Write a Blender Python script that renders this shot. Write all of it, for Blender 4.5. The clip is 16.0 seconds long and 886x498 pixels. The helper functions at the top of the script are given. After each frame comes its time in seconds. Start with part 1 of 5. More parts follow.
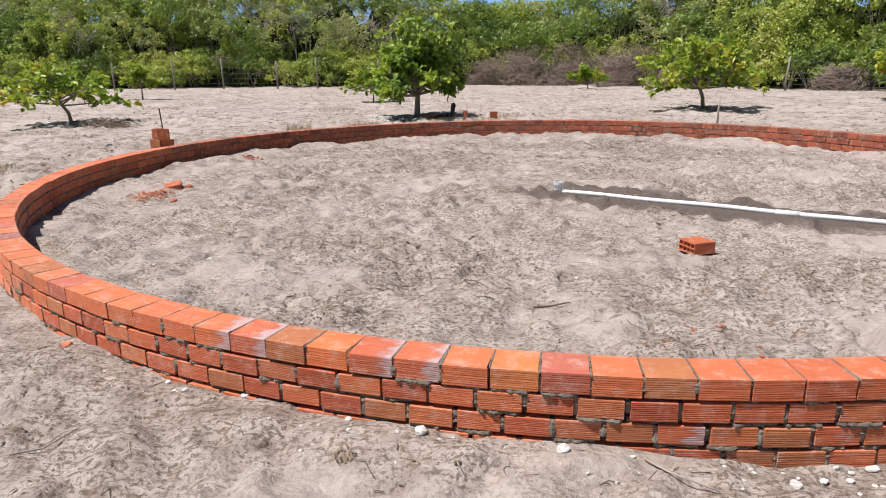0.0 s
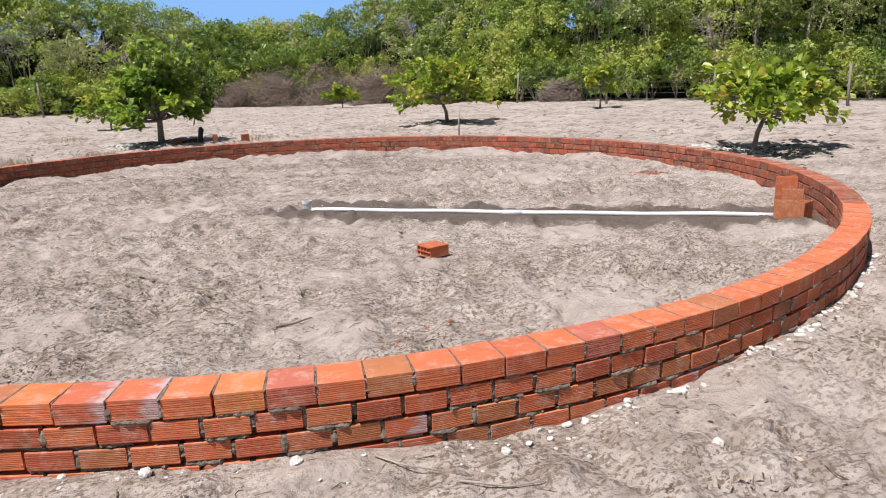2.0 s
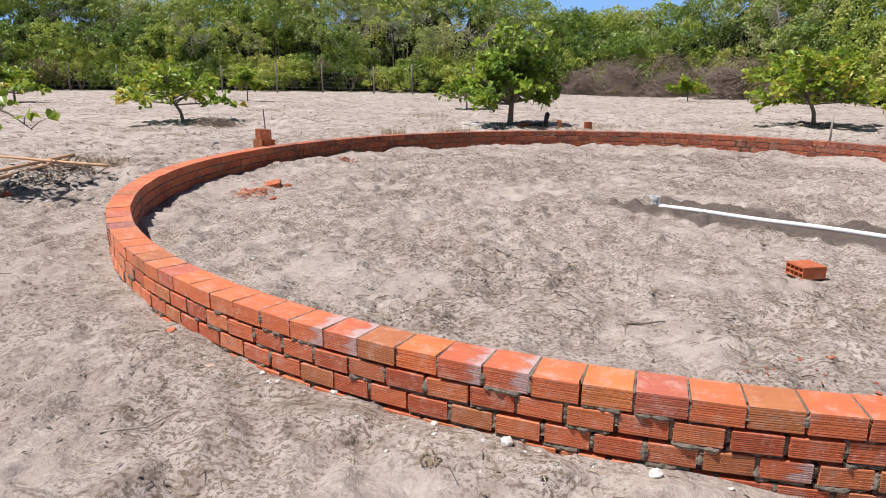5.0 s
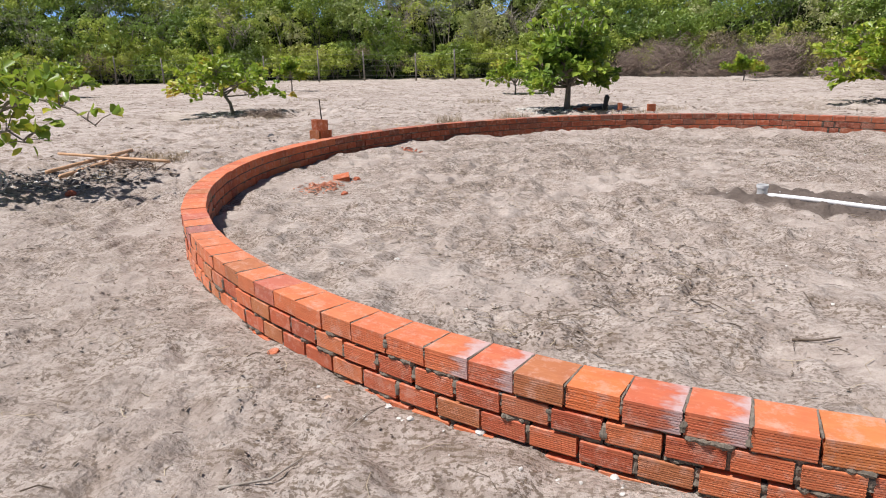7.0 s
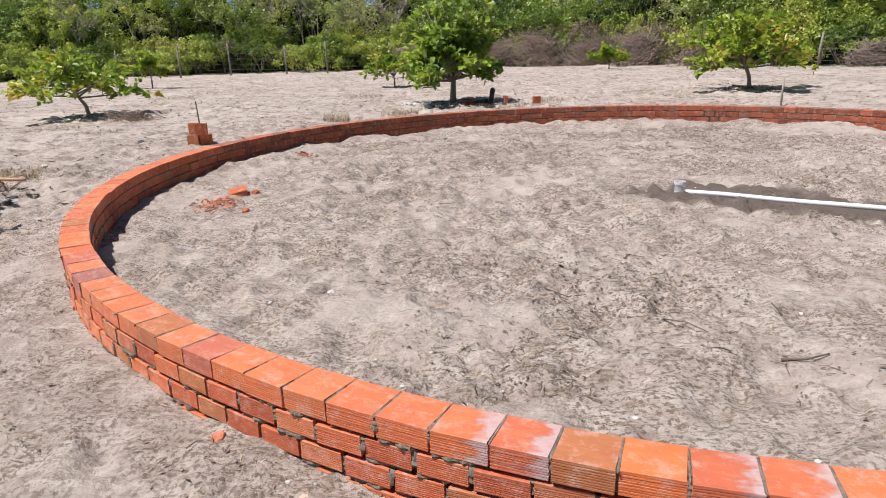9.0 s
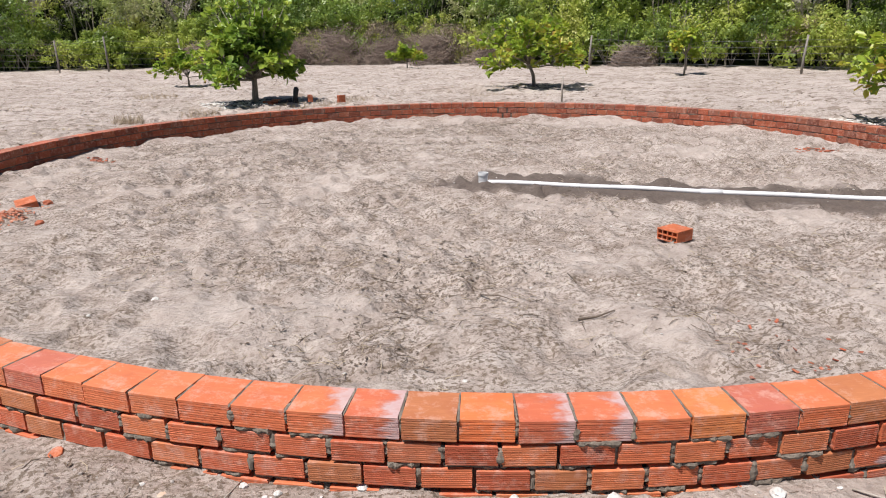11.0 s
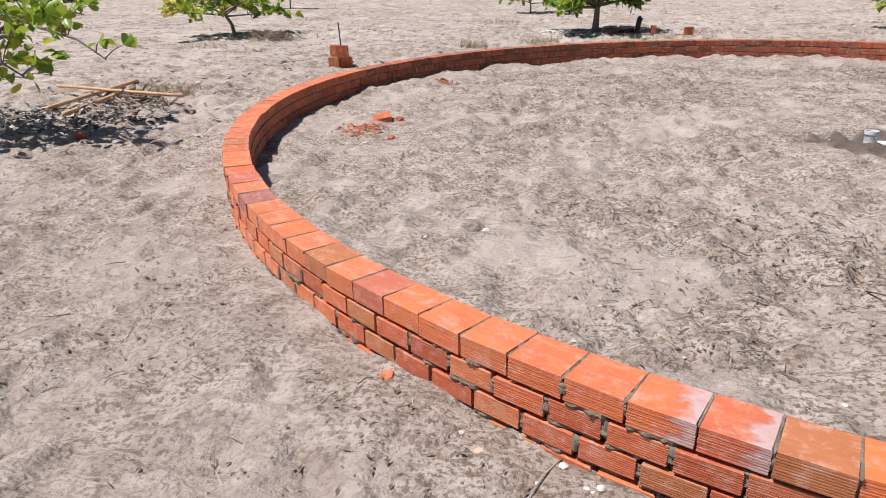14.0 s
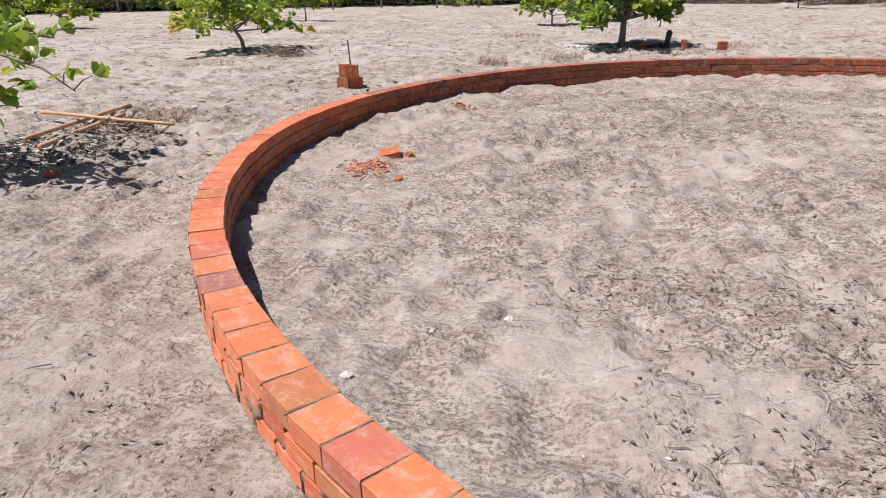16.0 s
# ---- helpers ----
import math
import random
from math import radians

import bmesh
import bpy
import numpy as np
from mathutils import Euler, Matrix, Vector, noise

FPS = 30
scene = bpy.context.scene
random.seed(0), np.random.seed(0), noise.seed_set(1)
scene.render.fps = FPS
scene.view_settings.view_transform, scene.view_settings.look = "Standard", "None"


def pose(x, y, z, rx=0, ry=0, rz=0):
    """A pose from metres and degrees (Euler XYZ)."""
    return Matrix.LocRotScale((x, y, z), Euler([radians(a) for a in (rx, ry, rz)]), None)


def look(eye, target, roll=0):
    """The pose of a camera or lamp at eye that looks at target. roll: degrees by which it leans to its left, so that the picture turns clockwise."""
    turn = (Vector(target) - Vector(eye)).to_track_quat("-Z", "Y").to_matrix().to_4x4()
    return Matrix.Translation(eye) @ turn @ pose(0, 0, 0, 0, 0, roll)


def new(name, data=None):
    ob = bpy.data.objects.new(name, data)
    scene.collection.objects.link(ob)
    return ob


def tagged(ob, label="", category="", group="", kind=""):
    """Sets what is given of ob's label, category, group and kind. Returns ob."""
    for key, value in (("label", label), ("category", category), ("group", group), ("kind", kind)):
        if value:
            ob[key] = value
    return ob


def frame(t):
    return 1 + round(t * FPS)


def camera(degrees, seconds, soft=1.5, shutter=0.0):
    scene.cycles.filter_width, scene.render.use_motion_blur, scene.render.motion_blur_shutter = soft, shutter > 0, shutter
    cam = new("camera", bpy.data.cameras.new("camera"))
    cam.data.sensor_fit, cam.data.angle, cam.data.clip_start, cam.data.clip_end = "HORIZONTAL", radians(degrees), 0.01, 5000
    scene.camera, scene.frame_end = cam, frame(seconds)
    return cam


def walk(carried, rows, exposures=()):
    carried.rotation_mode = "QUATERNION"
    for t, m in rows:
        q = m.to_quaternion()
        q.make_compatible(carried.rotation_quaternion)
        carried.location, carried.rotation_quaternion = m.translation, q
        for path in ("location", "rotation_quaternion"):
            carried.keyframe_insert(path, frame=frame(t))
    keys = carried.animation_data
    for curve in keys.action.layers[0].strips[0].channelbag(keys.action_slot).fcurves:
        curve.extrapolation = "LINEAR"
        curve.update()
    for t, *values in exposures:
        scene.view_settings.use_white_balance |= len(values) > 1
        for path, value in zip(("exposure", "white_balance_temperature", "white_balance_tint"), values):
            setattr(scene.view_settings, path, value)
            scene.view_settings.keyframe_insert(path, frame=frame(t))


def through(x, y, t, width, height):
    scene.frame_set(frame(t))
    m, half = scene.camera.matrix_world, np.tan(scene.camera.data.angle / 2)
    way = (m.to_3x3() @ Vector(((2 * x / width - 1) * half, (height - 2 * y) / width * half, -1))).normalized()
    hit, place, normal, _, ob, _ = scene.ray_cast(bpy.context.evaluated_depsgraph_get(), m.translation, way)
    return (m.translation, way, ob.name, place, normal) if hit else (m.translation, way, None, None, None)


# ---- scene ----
cam = camera(66.5, 16.0, 1.0)
PATH = [
    (0, (0.122, 0.273, 1.506), (0.033, 2.198, 0.971), -0.7),
    (0.5, (0.199, 0.194, 1.5), (0.214, 2.123, 0.971), -0.1),
    (1, (0.276, 0.144, 1.511), (0.445, 2.069, 0.997), -0.5),
    (1.5, (0.336, 0.144, 1.506), (0.733, 2.042, 1.017), -1.3),
    (2, (0.365, 0.163, 1.502), (0.924, 2.018, 1.006), -1.9),
    (2.3, (0.369, 0.145, 1.511), (0.995, 1.977, 1.009), -2.1),
    (2.5, (0.364, 0.162, 1.501), (0.972, 2.0, 0.999), -2.3),
    (3, (0.32, 0.16, 1.497), (0.595, 2.072, 0.98), -2.3),
    (3.5, (0.297, 0.141, 1.496), (0.279, 2.074, 0.981), -1.2),
    (4, (0.281, 0.136, 1.492), (0.105, 2.063, 0.987), -0.2),
    (4.5, (0.209, 0.192, 1.487), (-0.078, 2.093, 0.935), 1.2),
    (5, (0.074, 0.29, 1.498), (-0.263, 2.194, 0.985), 0.4),
    (5.2, (0.026, 0.318, 1.492), (-0.334, 2.214, 0.968), 0.2),
    (7.3, (-0.604, 0.781, 1.473), (-1.057, 2.645, 0.907), -1.0),
    (7.5, (-0.667, 0.833, 1.511), (-1.144, 2.686, 0.928), -0.5),
    (8, (-0.789, 1.021, 1.513), (-1.325, 2.864, 0.951), -1.5),
    (8.5, (-0.881, 1.142, 1.542), (-1.364, 2.995, 0.967), -1.4),
    (9, (-1.015, 1.174, 1.568), (-1.1, 3.085, 0.983), -1.7),
    (9.5, (-1.123, 1.162, 1.599), (-0.708, 3.016, 0.974), -1.7),
    (9.7, (-1.12, 1.126, 1.607), (-0.607, 2.968, 1.017), -1.2),
    (11.8, (-1.166, 0.922, 1.579), (-0.862, 2.794, 0.945), 0.3),
    (12, (-1.189, 0.932, 1.572), (-1.045, 2.818, 0.922), 0.5),
    (12.5, (-1.195, 0.963, 1.565), (-1.253, 2.844, 0.89), 0.4),
    (13, (-1.214, 1.065, 1.564), (-1.289, 2.945, 0.885), 1.0),
    (13.5, (-1.282, 1.212, 1.564), (-1.395, 3.074, 0.841), 0.5),
    (14, (-1.321, 1.356, 1.554), (-1.731, 3.157, 0.786), -1.0),
    (14.5, (-1.287, 1.643, 1.597), (-1.827, 3.429, 0.877), -2.2),
    (15, (-1.323, 1.84, 1.592), (-1.768, 3.645, 0.853), -0.5),
    (15.5, (-1.451, 2.1, 1.613), (-1.856, 3.918, 0.884), -0.8),
    (16, (-1.497, 2.293, 1.615), (-1.96, 4.091, 0.87), -1.3),
]
walk(cam, [(t, look(eye, target, roll)) for t, eye, target, roll in PATH], [(0, 0.19), (16, 0.19)])

# ---------------------------------------------------------------- light
SUN_EL, SUN_AZ = 65.0, 245.0      # azimuth clockwise from +y
sun_from = Vector((math.sin(radians(SUN_AZ)) * math.cos(radians(SUN_EL)), math.cos(radians(SUN_AZ)) * math.cos(radians(SUN_EL)), math.sin(radians(SUN_EL))))
world = bpy.data.worlds.new("sky")
scene.world = world
world.use_nodes = True
wn, wl = world.node_tree.nodes, world.node_tree.links
sky = wn.new("ShaderNodeTexSky")
sky.sky_type, sky.sun_disc = "NISHITA", False
sky.sun_elevation, sky.sun_rotation = radians(SUN_EL), radians(SUN_AZ)
sky.air_density, sky.dust_density, sky.ozone_density = 1.0, 0.9, 1.6
wn["Background"].inputs["Strength"].default_value = 0.044
deep = wn.new("ShaderNodeMix")
deep.data_type, deep.blend_type = "RGBA", "MULTIPLY"
deep.inputs["Factor"].default_value = 1.0
deep.inputs["B"].default_value = (1.0, 1.02, 1.12, 1.0)
wl.new(sky.outputs["Color"], deep.inputs["A"])
wl.new(deep.outputs["Result"], wn["Background"].inputs["Color"])
sun = new("sun", bpy.data.lights.new("sun", "SUN"))
sun.data.energy, sun.data.angle, sun.data.color = 5.0, radians(0.53), (1.0, 0.955, 0.940)
sun.matrix_world = look(sun_from * 60, (0, 0, 0))


# ---------------------------------------------------------------- materials
def nodes_of(name):
    m = bpy.data.materials.new(name)
    m.use_nodes = True
    nt = m.node_tree
    return m, nt, nt.nodes["Principled BSDF"]


def add(nt, kind, **values):
    n = nt.nodes.new(kind)
    for k, v in values.items():
        if k in n.inputs:
            n.inputs[k].default_value = v
    return n


def noise_tex(nt, vec, scale, detail=4.0, rough=0.6, stretch=None):
    if stretch:
        mp = add(nt, "ShaderNodeMapping")
        mp.inputs["Scale"].default_value = stretch
        nt.links.new(vec, mp.inputs["Vector"])
        vec = mp.outputs["Vector"]
    n = add(nt, "ShaderNodeTexNoise", Scale=scale, Detail=detail, Roughness=rough)
    nt.links.new(vec, n.inputs["Vector"])
    return n.outputs["Fac"]


def ramp(nt, fac, stops):
    r = add(nt, "ShaderNodeValToRGB")
    els = r.color_ramp.elements
    while len(els) < len(stops):
        els.new(0.5)
    for e, (p, c) in zip(els, stops):
        e.position = p
        e.color = (*c, 1.0) if len(c) == 3 else c
    nt.links.new(fac, r.inputs["Fac"])
    return r.outputs["Color"]


def grey(v):
    return (v, v, v)


def mix(nt, fac, a, b, kind="MIX"):
    n = nt.nodes.new("ShaderNodeMix")
    n.data_type, n.blend_type = "RGBA", kind
    for sock, v in ((n.inputs["Factor"], fac), (n.inputs["A"], a), (n.inputs["B"], b)):
        if isinstance(v, (int, float)):
            sock.default_value = v
        elif isinstance(v, tuple):
            sock.default_value = (*v, 1.0)
        else:
            nt.links.new(v, sock)
    return n.outputs["Result"]


def mathn(nt, op, a, b=0.0, c=0.0):
    n = nt.nodes.new("ShaderNodeMath")
    n.operation = op
    for sock, v in zip(n.inputs, (a, b, c)):
        if isinstance(v, (int, float)):
            sock.default_value = v
        else:
            nt.links.new(v, sock)
    return n.outputs["Value"]


def bump(nt, bsdf, height, strength=0.4, dist=0.01):
    b = add(nt, "ShaderNodeBump", Strength=strength, Distance=dist)
    nt.links.new(height, b.inputs["Height"])
    nt.links.new(b.outputs["Normal"], bsdf.inputs["Normal"])


def coords(nt):
    return nt.nodes.new("ShaderNodeTexCoord").outputs["Object"]


def plain(name, dark, light, scale=20.0, rough=0.85, metal=0.0, relief=0.3, stretch=None, dist=0.004):
    """A surface that varies between two colours, coarse and fine."""
    m, nt, b = nodes_of(name)
    v = coords(nt)
    f = mathn(nt, "ADD", mathn(nt, "MULTIPLY", noise_tex(nt, v, scale, 5, 0.65, stretch), 0.6), mathn(nt, "MULTIPLY", noise_tex(nt, v, scale * 0.17, 3, 0.5, stretch), 0.4))
    nt.links.new(ramp(nt, f, [(0.32, dark), (0.66, light)]), b.inputs["Base Color"])
    b.inputs["Roughness"].default_value, b.inputs["Metallic"].default_value = rough, metal
    bump(nt, b, f, relief, dist)
    return m


def clay(name, island, stain=False, tone=None):
    """Fired clay of the hollow bricks; each one has a shade of its own."""
    m, nt, b = nodes_of(name)
    v = coords(nt)
    if island:
        rnd = nt.nodes.new("ShaderNodeNewGeometry").outputs["Random Per Island"]
    else:
        rnd = nt.nodes.new("ShaderNodeObjectInfo").outputs["Random"]
    shade = tone or [(0.0, (0.42, 0.088, 0.038)), (0.3, (0.56, 0.132, 0.055)), (0.55, (0.65, 0.172, 0.067)), (0.8, (0.62, 0.192, 0.074)), (1.0, (0.47, 0.145, 0.07))]
    col = ramp(nt, rnd, shade) if not isinstance(shade, tuple) else shade
    off = nt.nodes.new("ShaderNodeVectorMath")
    off.operation = "ADD"
    nt.links.new(v, off.inputs[0])
    comb = nt.nodes.new("ShaderNodeCombineXYZ")
    for i, k in enumerate((13.0, 7.0, 5.0)):
        nt.links.new(mathn(nt, "MULTIPLY", rnd, k), comb.inputs[i])
    nt.links.new(comb.outputs["Vector"], off.inputs[1])
    p = off.outputs["Vector"]
    blot = noise_tex(nt, p, 9.0, 4, 0.6)
    streak = noise_tex(nt, p, 30.0, 4, 0.7, (0.25, 1.0, 2.6))
    col = mix(nt, mathn(nt, "MULTIPLY", ramp(nt, blot, [(0.45, grey(0)), (0.75, grey(1))]), 0.45), col, (0.36, 0.10, 0.045))
    col = mix(nt, mathn(nt, "MULTIPLY", ramp(nt, streak, [(0.5, grey(0)), (0.75, grey(1))]), 0.35), col, (0.72, 0.30, 0.14))
    dust = ramp(nt, noise_tex(nt, p, 15.0, 6, 0.75), [(0.50, grey(0)), (0.68, grey(1))])
    col = mix(nt, mathn(nt, "MULTIPLY", dust, 0.55), col, (0.66, 0.42, 0.33))
    if stain:
        sep = nt.nodes.new("ShaderNodeSeparateXYZ")
        nt.links.new(v, sep.inputs[0])
        wob = noise_tex(nt, p, 14.0, 4, 0.6, (0.6, 1.0, 3.0))
        a = mathn(nt, "ADD", mathn(nt, "MULTIPLY", sep.outputs["X"], 9.0), mathn(nt, "MULTIPLY", mathn(nt, "SUBTRACT", wob, 0.5), 2.4))
        col = mix(nt, ramp(nt, a, [(0.05, grey(0)), (0.45, grey(0.30)), (0.75, grey(0.45))]), col, (0.26, 0.13, 0.12))
        col = mix(nt, ramp(nt, a, [(0.25, grey(0)), (0.65, grey(0.55)), (0.95, grey(0.42))]), col, (0.60, 0.55, 0.56))
    nt.links.new(col, b.inputs["Base Color"])
    b.inputs["Roughness"].default_value = 0.72
    bump(nt, b, mathn(nt, "ADD", streak, noise_tex(nt, p, 140.0, 3, 0.6)), 0.25, 0.002)
    return m


def leafy(name, stops, gloss=0.45, through=0.35, patch=0.45, lift=0.0, leaf=0.42, bush=2.0):
    m, nt, b = nodes_of(name)
    geo = nt.nodes.new("ShaderNodeNewGeometry")
    v = coords(nt)
    f = mathn(nt, "ADD", mathn(nt, "MULTIPLY", geo.outputs["Random Per Island"], leaf), mathn(nt, "MULTIPLY_ADD", noise_tex(nt, v, patch, 3, 0.5), bush, 0.55 - bush / 2 - leaf / 2 + lift))
    col = ramp(nt, f, stops)
    nt.links.new(col, b.inputs["Base Color"])
    b.inputs["Roughness"].default_value = gloss
    tr = nt.nodes.new("ShaderNodeBsdfTranslucent")
    nt.links.new(mix(nt, 0.5, col, (0.22, 0.30, 0.03)), tr.inputs["Color"])
    ms = nt.nodes.new("ShaderNodeMixShader")
    ms.inputs["Fac"].default_value = through
    nt.links.new(b.outputs["BSDF"], ms.inputs[1])
    nt.links.new(tr.outputs["BSDF"], ms.inputs[2])
    nt.links.new(ms.outputs["Shader"], nt.nodes["Material Output"].inputs["Surface"])
    return m


PIPE_A, PIPE_B = (1.10, 7.98), (5.44, 5.50)


def sandy():
    """Trodden sand: pale, with grey and brown patches, straw specks and a damp strip dug up along the pipe."""
    m, nt, b = nodes_of("sand")
    v = coords(nt)
    big = noise_tex(nt, v, 0.55, 4, 0.55)
    mid = noise_tex(nt, v, 3.2, 5, 0.62)
    crust = noise_tex(nt, v, 6.5, 7, 0.72, (0.8, 1.25, 1.0))
    fine = noise_tex(nt, v, 26.0, 6, 0.7)
    grain = noise_tex(nt, v, 260.0, 3, 0.6)
    col = ramp(nt, mathn(nt, "ADD", mathn(nt, "MULTIPLY", big, 0.45), mathn(nt, "MULTIPLY", mid, 0.55)), [(0.32, (0.375, 0.310, 0.268)), (0.50, (0.470, 0.400, 0.350)), (0.66, (0.550, 0.478, 0.424))])
    where = ramp(nt, noise_tex(nt, v, 0.95, 5, 0.62), [(0.40, grey(0.15)), (0.53, grey(1))])
    col = mix(nt, mathn(nt, "MULTIPLY", mathn(nt, "MULTIPLY", ramp(nt, crust, [(0.41, grey(1)), (0.51, grey(0))]), where), 0.55), col, (0.225, 0.172, 0.135))
    col = mix(nt, mathn(nt, "MULTIPLY", ramp(nt, crust, [(0.53, grey(0)), (0.62, grey(1))]), 0.50), col, (0.60, 0.53, 0.47))
    col = mix(nt, mathn(nt, "MULTIPLY", mathn(nt, "MULTIPLY", ramp(nt, fine, [(0.38, grey(1)), (0.46, grey(0))]), where), 0.36), col, (0.21, 0.17, 0.142))
    speck = ramp(nt, noise_tex(nt, v, 42.0, 4, 0.65), [(0.52, grey(0)), (0.57, grey(1))])
    col = mix(nt, mathn(nt, "MULTIPLY", mathn(nt, "MULTIPLY", speck, where), 0.76), col, (0.125, 0.088, 0.058))
    dash = ramp(nt, noise_tex(nt, v, 30.0, 5, 0.7, (0.35, 1.5, 1.0)), [(0.54, grey(0)), (0.60, grey(1))])
    col = mix(nt, mathn(nt, "MULTIPLY", mathn(nt, "MULTIPLY", dash, where), 0.66), col, (0.16, 0.115, 0.075))
    # grey organic soil in places
    soil = ramp(nt, noise_tex(nt, v, 0.9, 5, 0.65), [(0.54, grey(0)), (0.66, grey(1))])
    col = mix(nt, mathn(nt, "MULTIPLY", soil, 0.22), col, (0.33, 0.285, 0.25))
    # whiter open sand far from the ring
    sep = nt.nodes.new("ShaderNodeSeparateXYZ")
    nt.links.new(v, sep.inputs[0])
    px, py = sep.outputs["X"], sep.outputs["Y"]
    rr = mathn(nt, "SQRT", mathn(nt, "ADD", mathn(nt, "POWER", mathn(nt, "SUBTRACT", px, CX), 2.0), mathn(nt, "POWER", mathn(nt, "SUBTRACT", py, CY), 2.0)))
    far = mathn(nt, "MULTIPLY", ramp(nt, mathn(nt, "DIVIDE", rr, 20.0), [(0.32, grey(0)), (0.55, grey(1))]), ramp(nt, noise_tex(nt, v, 0.35, 5, 0.6), [(0.35, grey(0.2)), (0.6, grey(0.9))]))
    col = mix(nt, mathn(nt, "MULTIPLY", far, 0.6), col, (0.585, 0.515, 0.465))
    weeds = mathn(nt, "MULTIPLY", ramp(nt, mathn(nt, "DIVIDE", rr, 20.0), [(0.33, grey(0)), (0.45, grey(1))]), ramp(nt, noise_tex(nt, v, 2.6, 7, 0.75, (0.7, 1.3, 1.0)), [(0.51, grey(0)), (0.58, grey(1))]))
    col = mix(nt, mathn(nt, "MULTIPLY", weeds, 0.85), col, (0.23, 0.18, 0.14))
    # dark garden soil mixed into the sand beside the wall
    sx_, sy_ = mathn(nt, "SUBTRACT", px, -4.2), mathn(nt, "SUBTRACT", py, 3.6)
    soil_at = mathn(nt, "ADD", mathn(nt, "SQRT", mathn(nt, "ADD", mathn(nt, "MULTIPLY", sx_, sx_), mathn(nt, "MULTIPLY", sy_, sy_))), mathn(nt, "MULTIPLY", mathn(nt, "SUBTRACT", noise_tex(nt, v, 1.4, 5, 0.65), 0.5), 3.0))
    col = mix(nt, ramp(nt, mathn(nt, "DIVIDE", soil_at, 4.0), [(0.30, grey(0.16)), (0.75, grey(0))]), col, (0.27, 0.22, 0.18))
    # damp earth along the buried pipe
    (ax, ay), (bx, by) = PIPE_A, PIPE_B
    ln = math.hypot(bx - ax, by - ay)
    ux, uy = (bx - ax) / ln, (by - ay) / ln
    dx, dy = mathn(nt, "SUBTRACT", px, ax), mathn(nt, "SUBTRACT", py, ay)
    along = mathn(nt, "ADD", mathn(nt, "MULTIPLY", dx, ux), mathn(nt, "MULTIPLY", dy, uy))
    clamp = mathn(nt, "MINIMUM", mathn(nt, "MAXIMUM", along, 0.0), ln)
    ex = mathn(nt, "SUBTRACT", dx, mathn(nt, "MULTIPLY", clamp, ux))
    ey = mathn(nt, "SUBTRACT", dy, mathn(nt, "MULTIPLY", clamp, uy))
    gap = mathn(nt, "SQRT", mathn(nt, "ADD", mathn(nt, "MULTIPLY", ex, ex), mathn(nt, "MULTIPLY", ey, ey)))
    gap = mathn(nt, "ADD", gap, mathn(nt, "MULTIPLY", mathn(nt, "SUBTRACT", noise_tex(nt, v, 2.2, 5, 0.65), 0.5), 0.95))
    col = mix(nt, ramp(nt, gap, [(0.30, grey(0.95)), (0.44, grey(0.75)), (0.58, grey(0))]), col, mix(nt, fine, (0.07, 0.054, 0.046), (0.19, 0.15, 0.125)))
    nt.links.new(col, b.inputs["Base Color"])
    b.inputs["Roughness"].default_value = 0.95
    b.inputs["Specular IOR Level"].default_value = 0.2
    lumpy = noise_tex(nt, v, 11.0, 5, 0.65)
    tread = noise_tex(nt, v, 5.0, 4, 0.55, (0.8, 1.2, 1.0))
    hgt = mathn(nt, "ADD", mathn(nt, "ADD", mathn(nt, "MULTIPLY", fine, 0.9), mathn(nt, "ADD", mathn(nt, "MULTIPLY", lumpy, 1.5), mathn(nt, "MULTIPLY", tread, 1.5))), mathn(nt, "MULTIPLY", grain, 0.10))
    bump(nt, b, hgt, 0.70, 0.04)
    return m


CX, CY, RING, TOP = 1.15, 8.45, 5.83, 0.345
THICK, PITCH, COURSE = 0.19, 360.0 / 183, 0.10
TH0 = -21.45                              # bearing of a joint, from the side towards -y

SAND = sandy()
CLAY = clay("fired_clay", False)
CLAY_COPING = clay("fired_clay_coping", False, False, [(0.0, (0.54, 0.130, 0.055)), (0.4, (0.63, 0.160, 0.062)), (0.75, (0.67, 0.185, 0.070)), (1.0, (0.58, 0.185, 0.080))])
CLAY_STAIN = clay("fired_clay_whitened", False, True, [(0.0, (0.56, 0.135, 0.062)), (1.0, (0.64, 0.170, 0.070))])
CLAY_BROWN = clay("fired_clay_brown", False, False, [(0.0, (0.44, 0.155, 0.062)), (1.0, (0.50, 0.18, 0.07))])
CLAY_ORANGE = clay("fired_clay_orange", False, False, [(0.0, (0.70, 0.175, 0.052)), (1.0, (0.74, 0.195, 0.06))])
CLAY_OCHRE = clay("fired_clay_ochre", False, False, [(0.0, (0.62, 0.20, 0.062)), (1.0, (0.66, 0.22, 0.07))])
CLAY_ROSE = clay("fired_clay_rose", False, False, [(0.0, (0.50, 0.135, 0.085)), (1.0, (0.55, 0.16, 0.10))])
CLAY_FAINT = clay("fired_clay_faintly_whitened", False, True, [(0.0, (0.62, 0.160, 0.064)), (1.0, (0.66, 0.18, 0.07))])
CLAY_BURNT = clay("fired_clay_burnt", False, False, [(0.0, (0.27, 0.10, 0.085)), (1.0, (0.33, 0.13, 0.115))])
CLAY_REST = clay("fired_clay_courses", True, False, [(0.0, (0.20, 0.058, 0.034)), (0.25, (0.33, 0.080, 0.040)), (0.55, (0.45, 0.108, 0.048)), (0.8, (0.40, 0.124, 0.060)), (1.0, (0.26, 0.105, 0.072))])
MORTAR = plain("cement_mortar", (0.095, 0.078, 0.060), (0.265, 0.225, 0.178), 60, 0.95, 0, 0.8, None, 0.006)
